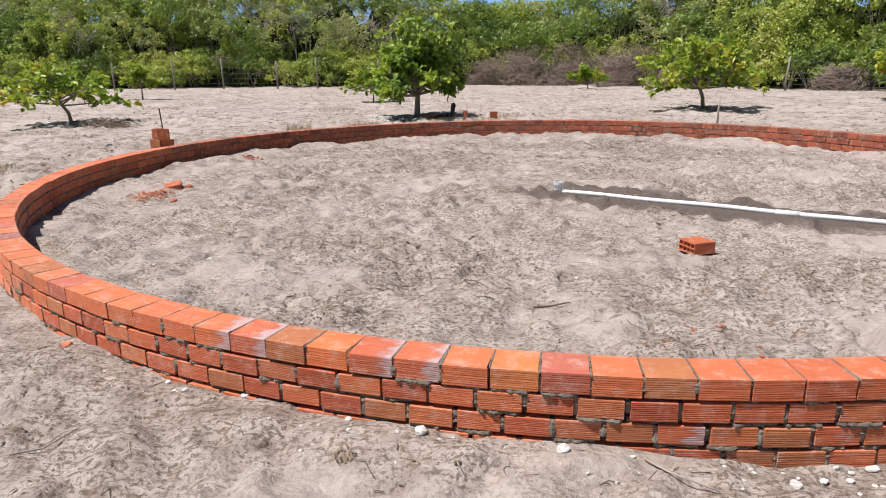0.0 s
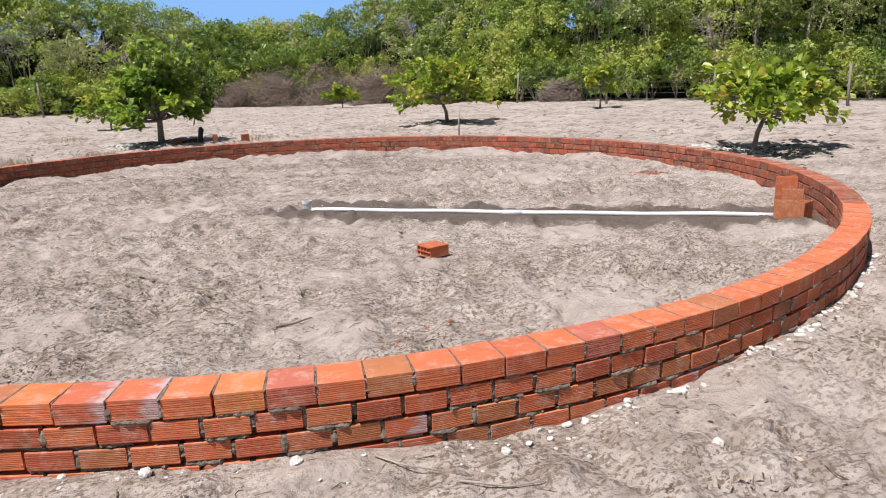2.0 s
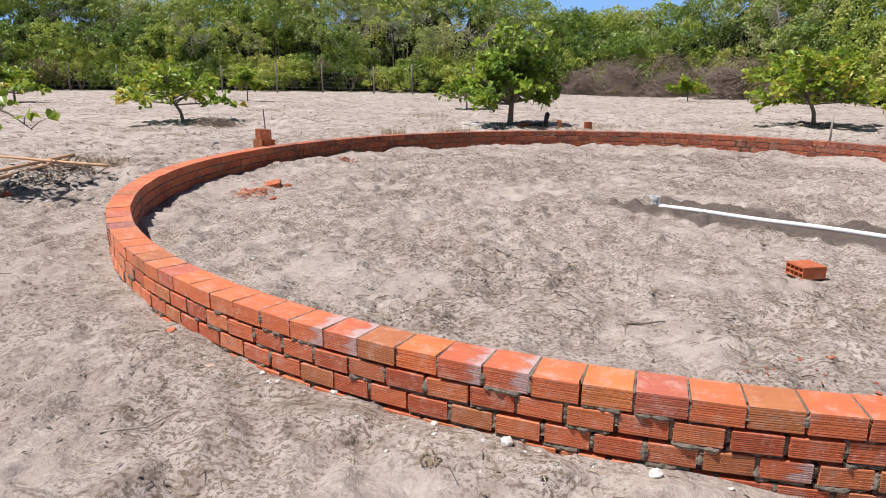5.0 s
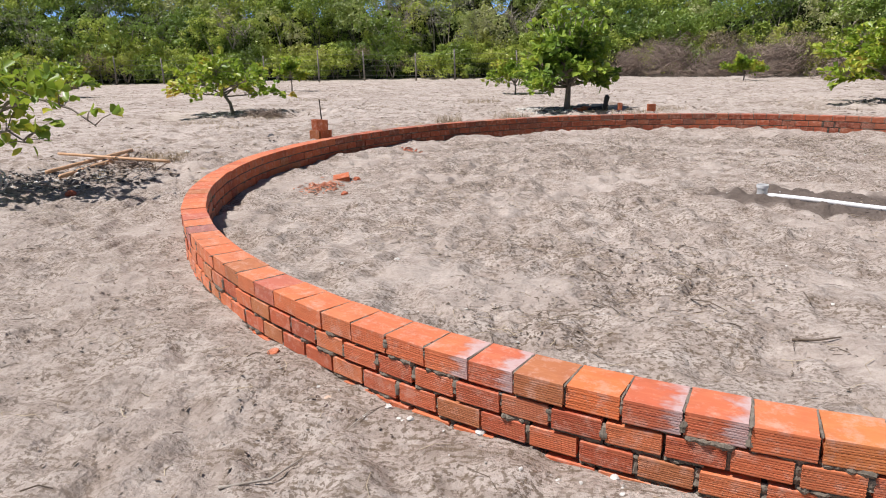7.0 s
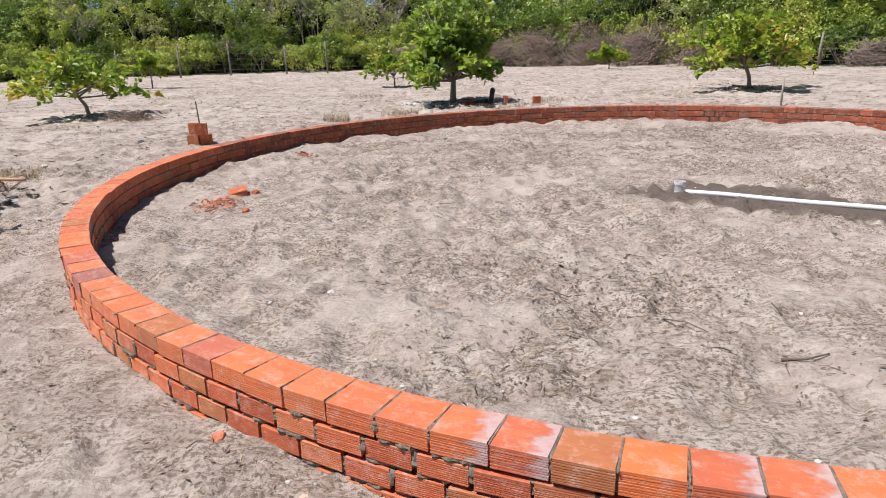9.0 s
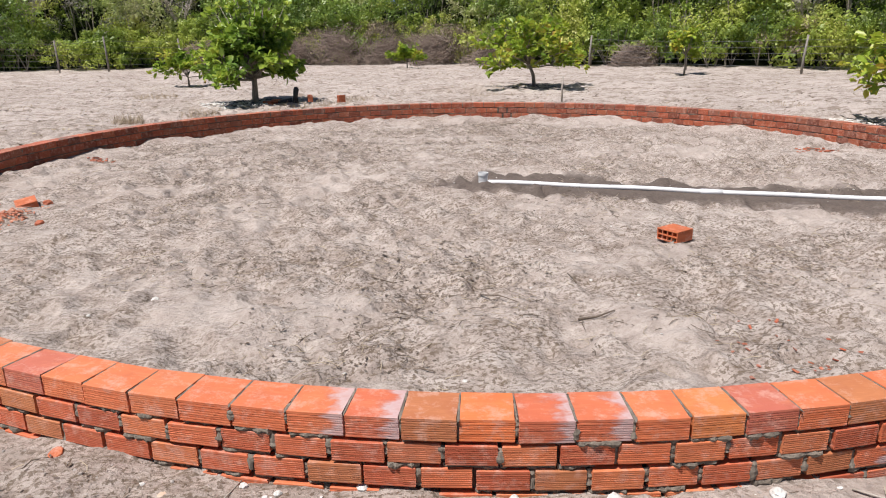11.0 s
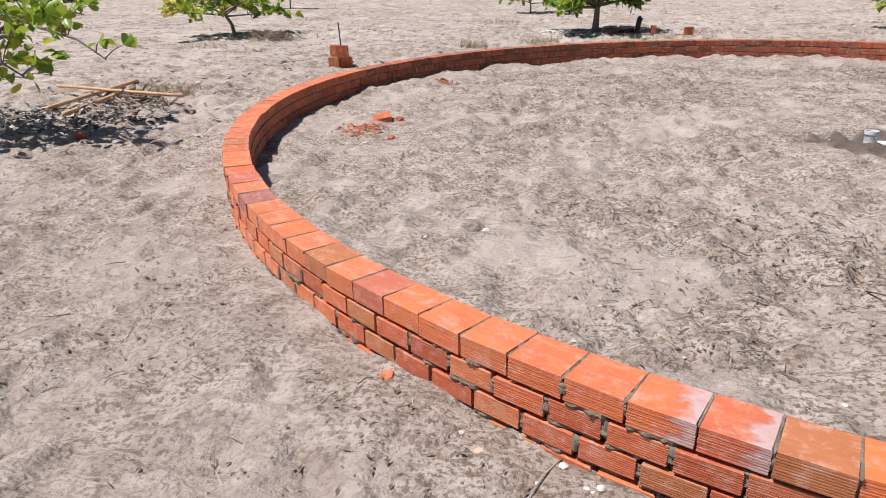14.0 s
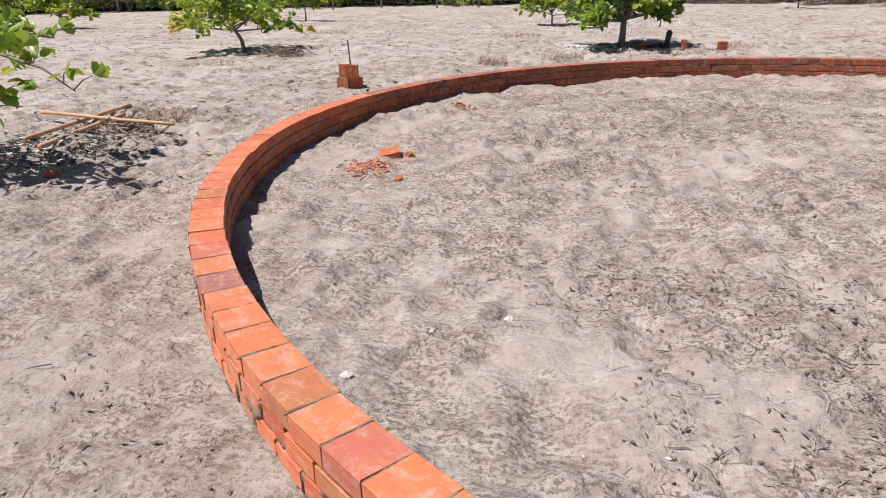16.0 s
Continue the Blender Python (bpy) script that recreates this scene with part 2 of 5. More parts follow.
MORTAR_DARK = plain("mortar_bed", (0.07, 0.055, 0.045), (0.20, 0.15, 0.12), 40, 0.95, 0, 0.6)
BARK = plain("bark", (0.14, 0.115, 0.09), (0.34, 0.30, 0.25), 30, 0.9, 0, 0.7, (1, 1, 0.3), 0.01)
DRYWOOD = plain("dry_wood", (0.26, 0.22, 0.18), (0.50, 0.45, 0.39), 25, 0.9, 0, 0.5, (1, 1, 0.2))
BAMBOO = plain("bamboo_cane", (0.48, 0.27, 0.14), (0.68, 0.43, 0.26), 14, 0.6, 0, 0.2, (1, 1, 0.2))
POSTWOOD = plain("weathered_post", (0.15, 0.135, 0.115), (0.33, 0.30, 0.26), 22, 0.9, 0, 0.6, (1, 1, 0.2))
PVC = plain("white_pvc", (0.74, 0.74, 0.73), (0.84, 0.84, 0.83), 8, 0.35, 0, 0.05)
LIME = plain("lime_lumps", (0.44, 0.42, 0.38), (0.74, 0.72, 0.68), 50, 0.95, 0, 0.6)
CHAR = plain("charred", (0.012, 0.012, 0.013), (0.045, 0.043, 0.045), 30, 0.6, 0, 0.6)
ASH = plain("dry_litter", (0.035, 0.034, 0.038), (0.16, 0.15, 0.15), 12, 0.6, 0, 0.4)
WIRE = plain("galvanised_wire", (0.18, 0.18, 0.18), (0.32, 0.32, 0.32), 20, 0.5, 0.8, 0.1)
ROPE = plain("white_rope", (0.46, 0.44, 0.40), (0.70, 0.68, 0.63), 80, 0.9, 0, 0.5)
STRAW = plain("straw", (0.28, 0.22, 0.15), (0.56, 0.47, 0.34), 15, 0.9, 0, 0.2)
TWIG = plain("twig", (0.075, 0.055, 0.04), (0.20, 0.155, 0.115), 20, 0.9, 0, 0.3)
RUST = plain("rusty_bar", (0.06, 0.05, 0.045), (0.14, 0.11, 0.09), 40, 0.8, 0.4, 0.4)
LEAF = leafy("cashew_leaf", [(0.0, (0.085, 0.160, 0.022)), (0.30, (0.19, 0.31, 0.034)), (0.50, (0.32, 0.44, 0.05)), (0.72, (0.46, 0.53, 0.07)), (0.90, (0.62, 0.55, 0.08)), (1.0, (0.48, 0.30, 0.07))], 0.4, 0.42, 1.2, 0.03)
LEAF_DEEP = leafy("deep_green_leaf", [(0.0, (0.10, 0.185, 0.038)), (0.35, (0.20, 0.325, 0.058)), (0.62, (0.34, 0.47, 0.078)), (0.88, (0.48, 0.57, 0.09)), (1.0, (0.56, 0.56, 0.10))], 0.34, 0.44, 0.9)
HEDGE = leafy("thicket_leaf", [(0.0, (0.06, 0.105, 0.026)), (0.28, (0.17, 0.255, 0.055)), (0.50, (0.36, 0.455, 0.090)), (0.75, (0.54, 0.60, 0.125)), (1.0, (0.56, 0.55, 0.17))], 0.45, 0.46, 0.30, 0.0, 0.26, 2.8)
HEDGE_DEEP = leafy("evergreen_leaf", [(0.0, (0.06, 0.105, 0.032)), (0.35, (0.15, 0.24, 0.058)), (0.65, (0.27, 0.38, 0.08)), (1.0, (0.40, 0.48, 0.10))], 0.42, 0.40, 0.30, 0.0, 0.26, 2.2)
HEDGE_FAR = leafy("wood_leaf", [(0.0, (0.055, 0.085, 0.028)), (0.36, (0.23, 0.30, 0.090)), (0.66, (0.40, 0.46, 0.15)), (1.0, (0.48, 0.47, 0.25))], 0.5, 0.44, 0.30, 0.0, 0.26, 2.6)
# near-black green: the shade between the leaves, put into the colour
GAP_SHADE = plain("thicket_gap_shade", (0.010, 0.015, 0.006), (0.050, 0.064, 0.022), 6, 0.95, 0, 1.0, None, 0.15)
DRYLEAF = leafy("dry_scrub", [(0.0, (0.10, 0.075, 0.055)), (0.5, (0.24, 0.185, 0.13)), (1.0, (0.40, 0.32, 0.23))], 0.8, 0.1)
GREYLEAF = leafy("bare_scrub", [(0.0, (0.13, 0.12, 0.105)), (0.5, (0.24, 0.225, 0.20)), (1.0, (0.36, 0.34, 0.30))], 0.8, 0.1)


# ---------------------------------------------------------------- mesh helpers
def mesh_from(name, verts, faces, mat, smooth=False):
    me = bpy.data.meshes.new(name)
    me.from_pydata([tuple(v) for v in verts], [], [tuple(f) for f in faces])
    me.materials.append(mat)
    if smooth:
        me.polygons.foreach_set("use_smooth", np.ones(len(me.polygons), bool))
    me.update()
    return me


def fast_mesh(name, verts, quads, mat, smooth=False):
    verts, quads = np.asarray(verts, np.float32), np.asarray(quads, np.int32)
    me = bpy.data.meshes.new(name)
    me.vertices.add(len(verts))
    me.vertices.foreach_set("co", verts.ravel())
    me.loops.add(quads.size)
    me.loops.foreach_set("vertex_index", quads.ravel())
    me.polygons.add(len(quads))
    me.polygons.foreach_set("loop_start", np.arange(0, quads.size, quads.shape[1], dtype=np.int32))
    me.polygons.foreach_set("loop_total", np.full(len(quads), quads.shape[1], np.int32))
    me.materials.append(mat)
    me.update(calc_edges=True)
    if smooth:
        me.polygons.foreach_set("use_smooth", np.ones(len(quads), bool))
    me.validate()
    return me


def mesh_part(name, me, parent, label="", kind=""):
    ob = new(name, me)
    ob.parent = parent
    return tagged(ob, label, "", "", kind)


def part(name, bm, material, parent, label=""):
    me = bpy.data.meshes.new(name)
    bm.to_mesh(me)
    bm.free()
    me.materials.append(material)
    return mesh_part(name, me, parent, label)


def thing(name, m, label, category, group="", kind=""):
    ob = new(name)
    ob.matrix_world = m
    return tagged(ob, label, category, group, kind)


class Soup:
    """Gathers verts and faces of many small pieces for one mesh."""

    def __init__(self):
        self.v, self.f = [], []

    def put(self, verts, faces, m=None):
        n = len(self.v)
        self.v += [tuple(m @ Vector(p)) if m else tuple(p) for p in verts]
        self.f += [tuple(i + n for i in f) for f in faces]

    def tube(self, pts, radii, sides=7, close=True):
        pts = [Vector(p) for p in pts]
        n0 = len(self.v)
        for i, p in enumerate(pts):
            d = (pts[min(i + 1, len(pts) - 1)] - pts[max(i - 1, 0)]).normalized()
            a = d.orthogonal().normalized() if i == 0 else (a - d * a.dot(d)).normalized()
            b = d.cross(a)
            for k in range(sides):
                w = 2 * math.pi * k / sides
                self.v.append(tuple(p + (a * math.cos(w) + b * math.sin(w)) * radii[i]))
        for i in range(len(pts) - 1):
            for k in range(sides):
                o, q = n0 + i * sides, (k + 1) % sides
                self.f.append((o + k, o + q, o + sides + q, o + sides + k))
        if close:
            self.f.append(tuple(n0 + k for k in reversed(range(sides))))
            self.f.append(tuple(n0 + (len(pts) - 1) * sides + k for k in range(sides)))

    def mesh(self, name, mat, smooth=False):
        return mesh_from(name, self.v, self.f, mat, smooth)


def box_data(x0, x1, y0, y1, z0, z1):
    v = [(x, y, z) for z in (z0, z1) for y in (y0, y1) for x in (x0, x1)]
    return v, [(0, 2, 3, 1), (4, 5, 7, 6), (0, 1, 5, 4), (2, 6, 7, 3), (0, 4, 6, 2), (1, 3, 7, 5)]


def lump_data(rng, sx, sy, sz):
    """A rough pebble or crumb: 8 + 6 corners, jittered."""
    t = 1.0
    v = []
    for d in ((1, 0, 0), (-1, 0, 0), (0, 1, 0), (0, -1, 0), (0, 0, 1), (0, 0, -1)):
        v.append(Vector(d) * t)
    for x in (-1, 1):
        for y in (-1, 1):
            for z in (-1, 1):
                v.append(Vector((x, y, z)) * 0.66)
    v = [((p.x + rng.uniform(-.22, .22)) * sx, (p.y + rng.uniform(-.22, .22)) * sy, (p.z + rng.uniform(-.22, .22)) * sz) for p in v]
    f = []
    corner = lambda x, y, z: 6 + (x > 0) * 4 + (y > 0) * 2 + (z > 0)
    for ax in range(3):
        for s in (-1, 1):
            ring = []
            for a, b in ((-1, -1), (1, -1), (1, 1), (-1, 1)):
                c = [0, 0, 0]
                c[ax], c[(ax + 1) % 3], c[(ax + 2) % 3] = s, a, b
                ring.append(corner(*c))
            if s < 0:
                ring.reverse()
            mid = ax * 2 + (0 if s > 0 else 1)
            for k in range(4):
                f.append((ring[k], ring[(k + 1) % 4], mid))
    return v, f


LATTICE = {k: np.random.RandomState(k).uniform(-1, 1, (256, 256)) for k in range(1, 16)}


def value_noise(x, y, cell, seed):
    """Smooth noise in -1..1 over arrays of places."""
    g = LATTICE[seed]
    u, w = x / cell, y / cell
    i, j = np.floor(u).astype(int), np.floor(w).astype(int)
    fu, fw = u - i, w - j
    fu, fw = fu * fu * (3 - 2 * fu), fw * fw * (3 - 2 * fw)
    at = lambda a, b: g[a % 256, b % 256]
    return (at(i, j) * (1 - fu) + at(i + 1, j) * fu) * (1 - fw) + (at(i, j + 1) * (1 - fu) + at(i + 1, j + 1) * fu) * fw


def ring_radius(th):
    """The wall was laid by eye: its radius wavers a little."""
    t = (th + 180) % 360 - 180
    return RING - 0.050 * math.exp(-((t + 48) / 31) ** 2)


COUNTS = range(-86, 92)                   # bricks of one course, by their place from the joint at TH0
SHIFTS = (0.0, -0.28, 0.28, 0.62)         # how the courses break joint


def bearing(u):
    """Bearing of joint u: the joints are wider towards one side."""
    return TH0 + PITCH * float(np.interp(u, (-86, 0, 5, 22, 92), (-92.2, 0, 5.06, 21.87, 90.8)))


def ring_at(th, r):
    a = radians(th)
    return CX + r * math.sin(a), CY - r * math.cos(a)


def footprints(x, y, cell, seed):
    """Worn prints pressed into the sand: a long hollow with a low rim, about one to a cell."""
    g, h, w = LATTICE[seed], LATTICE[seed + 1], LATTICE[seed + 2]
    i, j = np.floor(x / cell).astype(int), np.floor(y / cell).astype(int)
    z = np.zeros_like(x)
    for a in (-1, 0, 1):
        for b in (-1, 0, 1):
            p, q = (i + a) % 256, (j + b) % 256
            dx, dy = x - (i + a + .5 + .4 * g[p, q]) * cell, y - (j + b + .5 + .4 * h[p, q]) * cell
            turn = w[p, q] * math.pi
            u, v = dx * np.cos(turn) + dy * np.sin(turn), dy * np.cos(turn) - dx * np.sin(turn)
            e = (u / .125) ** 2 + (v / (.045 + .012 * np.sin(u * 25))) ** 2
            deep = .55 + .45 * g[q, p]
            z += deep * (-.030 * np.exp(-e * e) + .013 * np.exp(-((e - 1.9) / .8) ** 2))
    return z


def crumbly(x, y):
    """0 on smooth blown sand, 1 where it is trodden to crumbs."""
    n = value_noise(x, y, 0.95, 12) + 0.6 * value_noise(x + 1.7, y, 0.42, 13) + 0.3 * value_noise(x, y, 0.2, 14)
    d = np.hypot(x - CX, y - CY)
    swept = np.where(d < RING, np.clip((RING - 0.4 - d) / 0.8, 0, 1), 0.75)      # smooth sand lies along the wall
    return np.clip(0.5 + 1.1 * n, 0, 1) * swept


def ground_height(x, y):
    x, y = np.asarray(x, float), np.asarray(y, float)
    d = np.hypot(x - CX, y - CY)
    th = np.degrees(np.arctan2(x - CX, -(y - CY)))
    near = np.clip((50 - np.hypot(x, y - 8)) / 38, 0, 1)
    z = 0.020 * value_noise(x, y, 0.95, 1) + 0.028 * value_noise(x + 3, y, 0.36, 2)
    rough = 0.55 + 0.75 * np.clip(0.5 + value_noise(x, y, 1.9, 7), 0, 1)      # trodden more in places
    z += 0.034 * value_noise(x * 1.3, y, 0.17, 3) * near * rough + 0.015 * value_noise(x, y, 0.085, 4) * near * rough
    crumbs = crumbly(x, y) * near
    z += 0.020 * np.abs(value_noise(x, y, 0.062, 15)) * crumbs + 0.013 * value_noise(x, y * 1.2, 0.045, 9) * crumbs
    z += footprints(x, y, 0.34, 2) * near
    pits = value_noise(x, y, 0.27, 5)                       # footprints
    z -= 0.065 * np.clip(pits - 0.30, 0, 1) * near * rough
    z += 0.020 * np.clip(value_noise(x, y * 1.6, 0.12, 8) - 0.45, 0, 1) * near * rough
    out = np.clip((d - 7.0) / 3, 0, 1)
    z += (0.05 * value_noise(x, y, 4.0, 6) + 0.030 * value_noise(x, y, 1.5, 9) + 0.024 * value_noise(x, y, 0.7, 10)) * out
    z *= 1 - 0.6 * np.clip(1 - np.abs(d - RING) / 0.35, 0, 1)
    z += 0.045 * np.clip((RING - 0.1 - d) / 0.25, 0, 1)      # fill inside the ring
    dip = np.exp(-((th - 5) / 9.0) ** 2)
    z += (0.057 * (1 - dip) - 0.026 * dip) * np.clip(1 - np.abs(d - RING - 0.1) / 0.9, 0, 1)
    # sand thrown up against the far part of the wall
    back = np.clip((np.abs(th) - 75) / 30, 0, 1) * np.clip(1 - (RING - THICK - d) / 0.5, 0, 1) * (d < RING - 0.05)
    z += back * (0.030 + 0.045 * value_noise(th * 0.1, d * 0.5, 0.42, 13) + 0.025 * value_noise(th * 0.1, d, 0.13, 14))
    # earth heaped along the pipe, level along its bed
    (ax, ay), (bx, by) = PIPE_A, PIPE_B
    ln = math.hypot(bx - ax, by - ay)
    ux, uy = (bx - ax) / ln, (by - ay) / ln
    s = np.clip((x - ax) * ux + (y - ay) * uy, 0, ln)
    g = np.hypot(x - ax - s * ux, y - ay - s * uy)
    bed = np.exp(-(g / 0.16) ** 2)
    z = z * (1 - bed) + 0.035 * bed
    z += (0.014 + 0.010 * value_noise(x, y, 0.4, 11)) * np.exp(-((g - 0.27) / 0.13) ** 2)
    return z


def gz(x, y):
    return float(ground_height(np.array([x]), np.array([y]))[0])


# ---------------------------------------------------------------- ground
def graded(lo, hi, step, far, grow, grow_lo):
    xs = list(np.arange(lo, hi + step / 2, step))
    s = step
    while xs[-1] < far:
        s *= grow
        xs.append(xs[-1] + s)
    s = step
    while xs[0] > -far:
        s *= grow_lo
        xs.insert(0, xs[0] - s)
    return np.array(xs)


def build_ground():
    xs, ys = graded(-8.0, 7.5, 0.027, 900, 1.045, 1.045), graded(1.4, 11.5, 0.027, 900, 1.022, 1.3)
    gx, gy = np.meshgrid(xs, ys)
    z = ground_height(gx, gy)
    v = np.stack([gx, gy, z], -1).reshape(-1, 3)
    i = np.arange(len(ys) - 1)[:, None] * len(xs) + np.arange(len(xs) - 1)[None]
    q = np.stack([i, i + 1, i + 1 + len(xs), i + len(xs)], -1).reshape(-1, 4)
    ob = new("ground", fast_mesh("ground", v, q, SAND, True))
    tagged(ob, "pale trodden sand with footprints and a damp dug strip", "ground", "", "structure")


build_ground()


# ---------------------------------------------------------------- the ring wall
def brick_mesh(name, mat, seed, length=0.19, depth=THICK, height=0.09):
    """A clay brick lying on its broad side, ribbed along both long faces, with chipped corners. x along the wall, y outwards (-)."""
    rng = random.Random(seed)
    h, d = height / 2, depth / 2
    prof = []
    ribs = 9
    for side in (-1, 1):
        zs = [-h + 0.004 + (2 * h - 0.008) * k / ribs for k in range(ribs + 1)]
        pts = []
        for k in range(ribs):
            pts += [(zs[k] + 0.0006, 0.0), (zs[k + 1] - 0.0024, 0.0), (zs[k + 1] - 0.0008, 0.0030)]
        pts[-1] = (h - 0.002, 0.0)
        pts = [(-h, 0.003)] + pts + [(h, 0.003)]
        line = [(side * (d - inn), z) for z, inn in pts]
        prof += line[::-1] if side > 0 else line
    # order: outer face going up, then inner face going down
    n = len(prof)
    v, f = [], []
    for s in (-1, 1):
        for y, z in prof:
            v.append((s * (length / 2 - (0.003 if abs(z) > h - 0.001 else 0)) + rng.uniform(-.0012, .0012), y + rng.uniform(-.0006, .0006), z))
    for k in range(n):
        q = (k + 1) % n
        f.append((k, k + n, q + n, q))
    f.append(tuple(range(n)))
    f.append(tuple(reversed(range(n, 2 * n))))
    return mesh_from(name, v, f, mat)


def brick_pose(course, k, rng, shift=0.0):
    th = bearing(k + 0.5 + shift)
    wide = (bearing(k + 1 + shift) - bearing(k + shift)) / PITCH
    r = ring_radius(th) - THICK / 2 + rng.uniform(-.004, .004) - (0.002 if course else 0)
    x, y = ring_at(th, r)
    z = TOP - 0.045 - COURSE * course + rng.uniform(-.002, .002)
    return pose(x, y, z, rng.uniform(-.8, .8), rng.uniform(-.7, .7), th + rng.uniform(-.9, .9)) @ Matrix.Diagonal((wide, 1, 1, 1))


def on_face(side, th, e):
    """A place e metres behind the outer (0) or inner (1) face of the wall."""
    return ring_at(th, ring_radius(th) - (e if side == 0 else THICK - e))


def loft(soup, rings, flip):
    n0, k = len(soup.v), len(rings[0])
    for r in rings:
        soup.v += r
    for i in range(len(rings) - 1):
        for j in range(k - 1):
            q = (n0 + i * k + j, n0 + (i + 1) * k + j, n0 + (i + 1) * k + j + 1, n0 + i * k + j + 1)
            soup.f.append(q[::-1] if flip else q)


def strip(soup, rng, side, t0, t1, z, segs):
    """Mortar squeezed out of a bed joint: ragged, with hollows where it falls back behind the bricks."""
    rings, out = [], rng.uniform(-.006, .006)
    for i in range(segs + 1):
        t = t0 + (t1 - t0) * i / segs
        out = max(-.018, min(.009, out + rng.uniform(-.009, .008)))
        up, dn = rng.uniform(.005, .013), rng.uniform(.005, .017)
        e = -out if 0 < i < segs else 0.016
        rings.append([(*on_face(side, t, 0.03), z + up), (*on_face(side, t, e + .004), z + up * .9), (*on_face(side, t, e), z + rng.uniform(-.003, .003)), (*on_face(side, t, e + .005), z - dn), (*on_face(side, t, 0.03), z - dn)])
    loft(soup, rings, side == 0)


def upright(soup, rng, side, th, z0, z1, segs):
    rings, out = [], rng.uniform(-.010, .002)
    for i in range(segs + 1):
        z = z0 + (z1 - z0) * i / segs
        out = max(-.018, min(.006, out + rng.uniform(-.006, .006)))
        w = rng.uniform(.08, .16) * PITCH * .5
        e = -out if 0 < i < segs else 0.012
        rings.append([(*on_face(side, th - w, 0.03), z), (*on_face(side, th - w, e + .004), z), (*on_face(side, th, e), z), (*on_face(side, th + w, e + .004), z), (*on_face(side, th + w, 0.03), z)])
    loft(soup, rings, side == 0)


def build_ring():
    wall = thing("ring_wall", pose(0, 0, 0), "low circular wall of orange hollow clay bricks with rough grey mortar", "wall")
    rng = random.Random(5)
    special = {0: CLAY_STAIN, -1: CLAY_FAINT, 3: CLAY_STAIN, 4: CLAY_STAIN, 1: CLAY_BROWN, 2: CLAY_ORANGE, -9: CLAY_BROWN, -14: CLAY_BURNT, -16: CLAY_ROSE, -7: CLAY_ROSE, 7: CLAY_ROSE, 6: CLAY_OCHRE, 9: CLAY_BROWN, 14: CLAY_ROSE, 18: CLAY_BROWN, -21: CLAY_BROWN}
    meshes = {m.name: [brick_mesh("brick", m, s) for s in range(4)] for m in (CLAY_COPING, CLAY_STAIN, CLAY_FAINT, CLAY_BROWN, CLAY_ORANGE, CLAY_OCHRE, CLAY_ROSE, CLAY_BURNT)}
    lower = {m.name: [brick_mesh("brick", m, s, 0.178 + 0.004 * (s % 3), THICK, 0.081) for s in range(6)] for m in (CLAY, CLAY_STAIN, CLAY_BROWN)}
    rest = [brick_mesh("courses", CLAY_REST, 20 + s, 0.183, THICK, 0.085) for s in range(3)]
    rest = [([tuple(p.co) for p in me.vertices], [tuple(p.vertices) for p in me.polygons]) for me in rest]
    soup = Soup()
    for course in range(4):
        shift = SHIFTS[course]
        for k in COUNTS:
            m = brick_pose(course, k, rng, shift)
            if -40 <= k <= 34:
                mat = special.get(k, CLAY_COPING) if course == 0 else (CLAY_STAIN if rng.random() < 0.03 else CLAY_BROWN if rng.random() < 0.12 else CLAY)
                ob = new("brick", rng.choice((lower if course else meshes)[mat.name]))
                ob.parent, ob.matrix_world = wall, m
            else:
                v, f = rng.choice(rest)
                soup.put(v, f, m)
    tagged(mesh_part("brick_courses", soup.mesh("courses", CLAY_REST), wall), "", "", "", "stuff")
    # mortar core, set back behind the faces
    core = Soup()
    seg = 240
    ri, ro = RING - THICK + 0.013, RING - 0.040
    for i in range(seg):
        th = 360.0 * i / seg
        for r, z in ((ro, -0.08), (ro, TOP - 0.006), (ri, TOP - 0.006), (ri, -0.08)):
            x, y = ring_at(th, r + ring_radius(th) - RING)
            core.v.append((x, y, z + rng.uniform(-.003, .003)))
    for i in range(seg):
        a, b = i * 4, ((i + 1) % seg) * 4
        for k in range(4):
            q = (k + 1) % 4
            core.f.append((a + k, b + k, b + q, a + q))
    mesh_part("mortar_bed", core.mesh("mortar_bed", MORTAR_DARK), wall, "dark mortar deep in the joints")
    # squeezed-out mortar
    soup = Soup()
    for course in range(4):
        shift = SHIFTS[course]
        for k in COUNTS:
            near = -42 <= k <= 38
            th = bearing(k + shift)
            for side in (0, 1):
                segs = 13 if near and side == 0 else 5
                if rng.random() < (0.78 if near else 0.5):     # bed joint below this brick
                    strip(soup, rng, side, th, th + PITCH * rng.uniform(.55, 1.0), TOP - COURSE * (course + 1) + 0.005, segs)
                if rng.random() < 0.8:                         # upright joint
                    upright(soup, rng, side, th, TOP - COURSE * course - rng.uniform(.0, .02), TOP - COURSE * course - rng.uniform(.06, .09), 7 if near and side == 0 else 3)
        if course == 0:
            for k in COUNTS:
                if rng.random() < 0.75:        # top joints
                    th = bearing(k)
                    for s in range(3):
                        x, y = ring_at(th, ring_radius(th) - 0.03 - 0.062 * s)
                        v, f = lump_data(rng, rng.uniform(.004, .009), rng.uniform(.025, .042), .007)
                        soup.put(v, f, pose(x, y, TOP - 0.006, 0, 0, th))
    mesh_part("mortar", soup.mesh("mortar", MORTAR), wall, "rough grey squeezed-out mortar", "stuff")


build_ring()


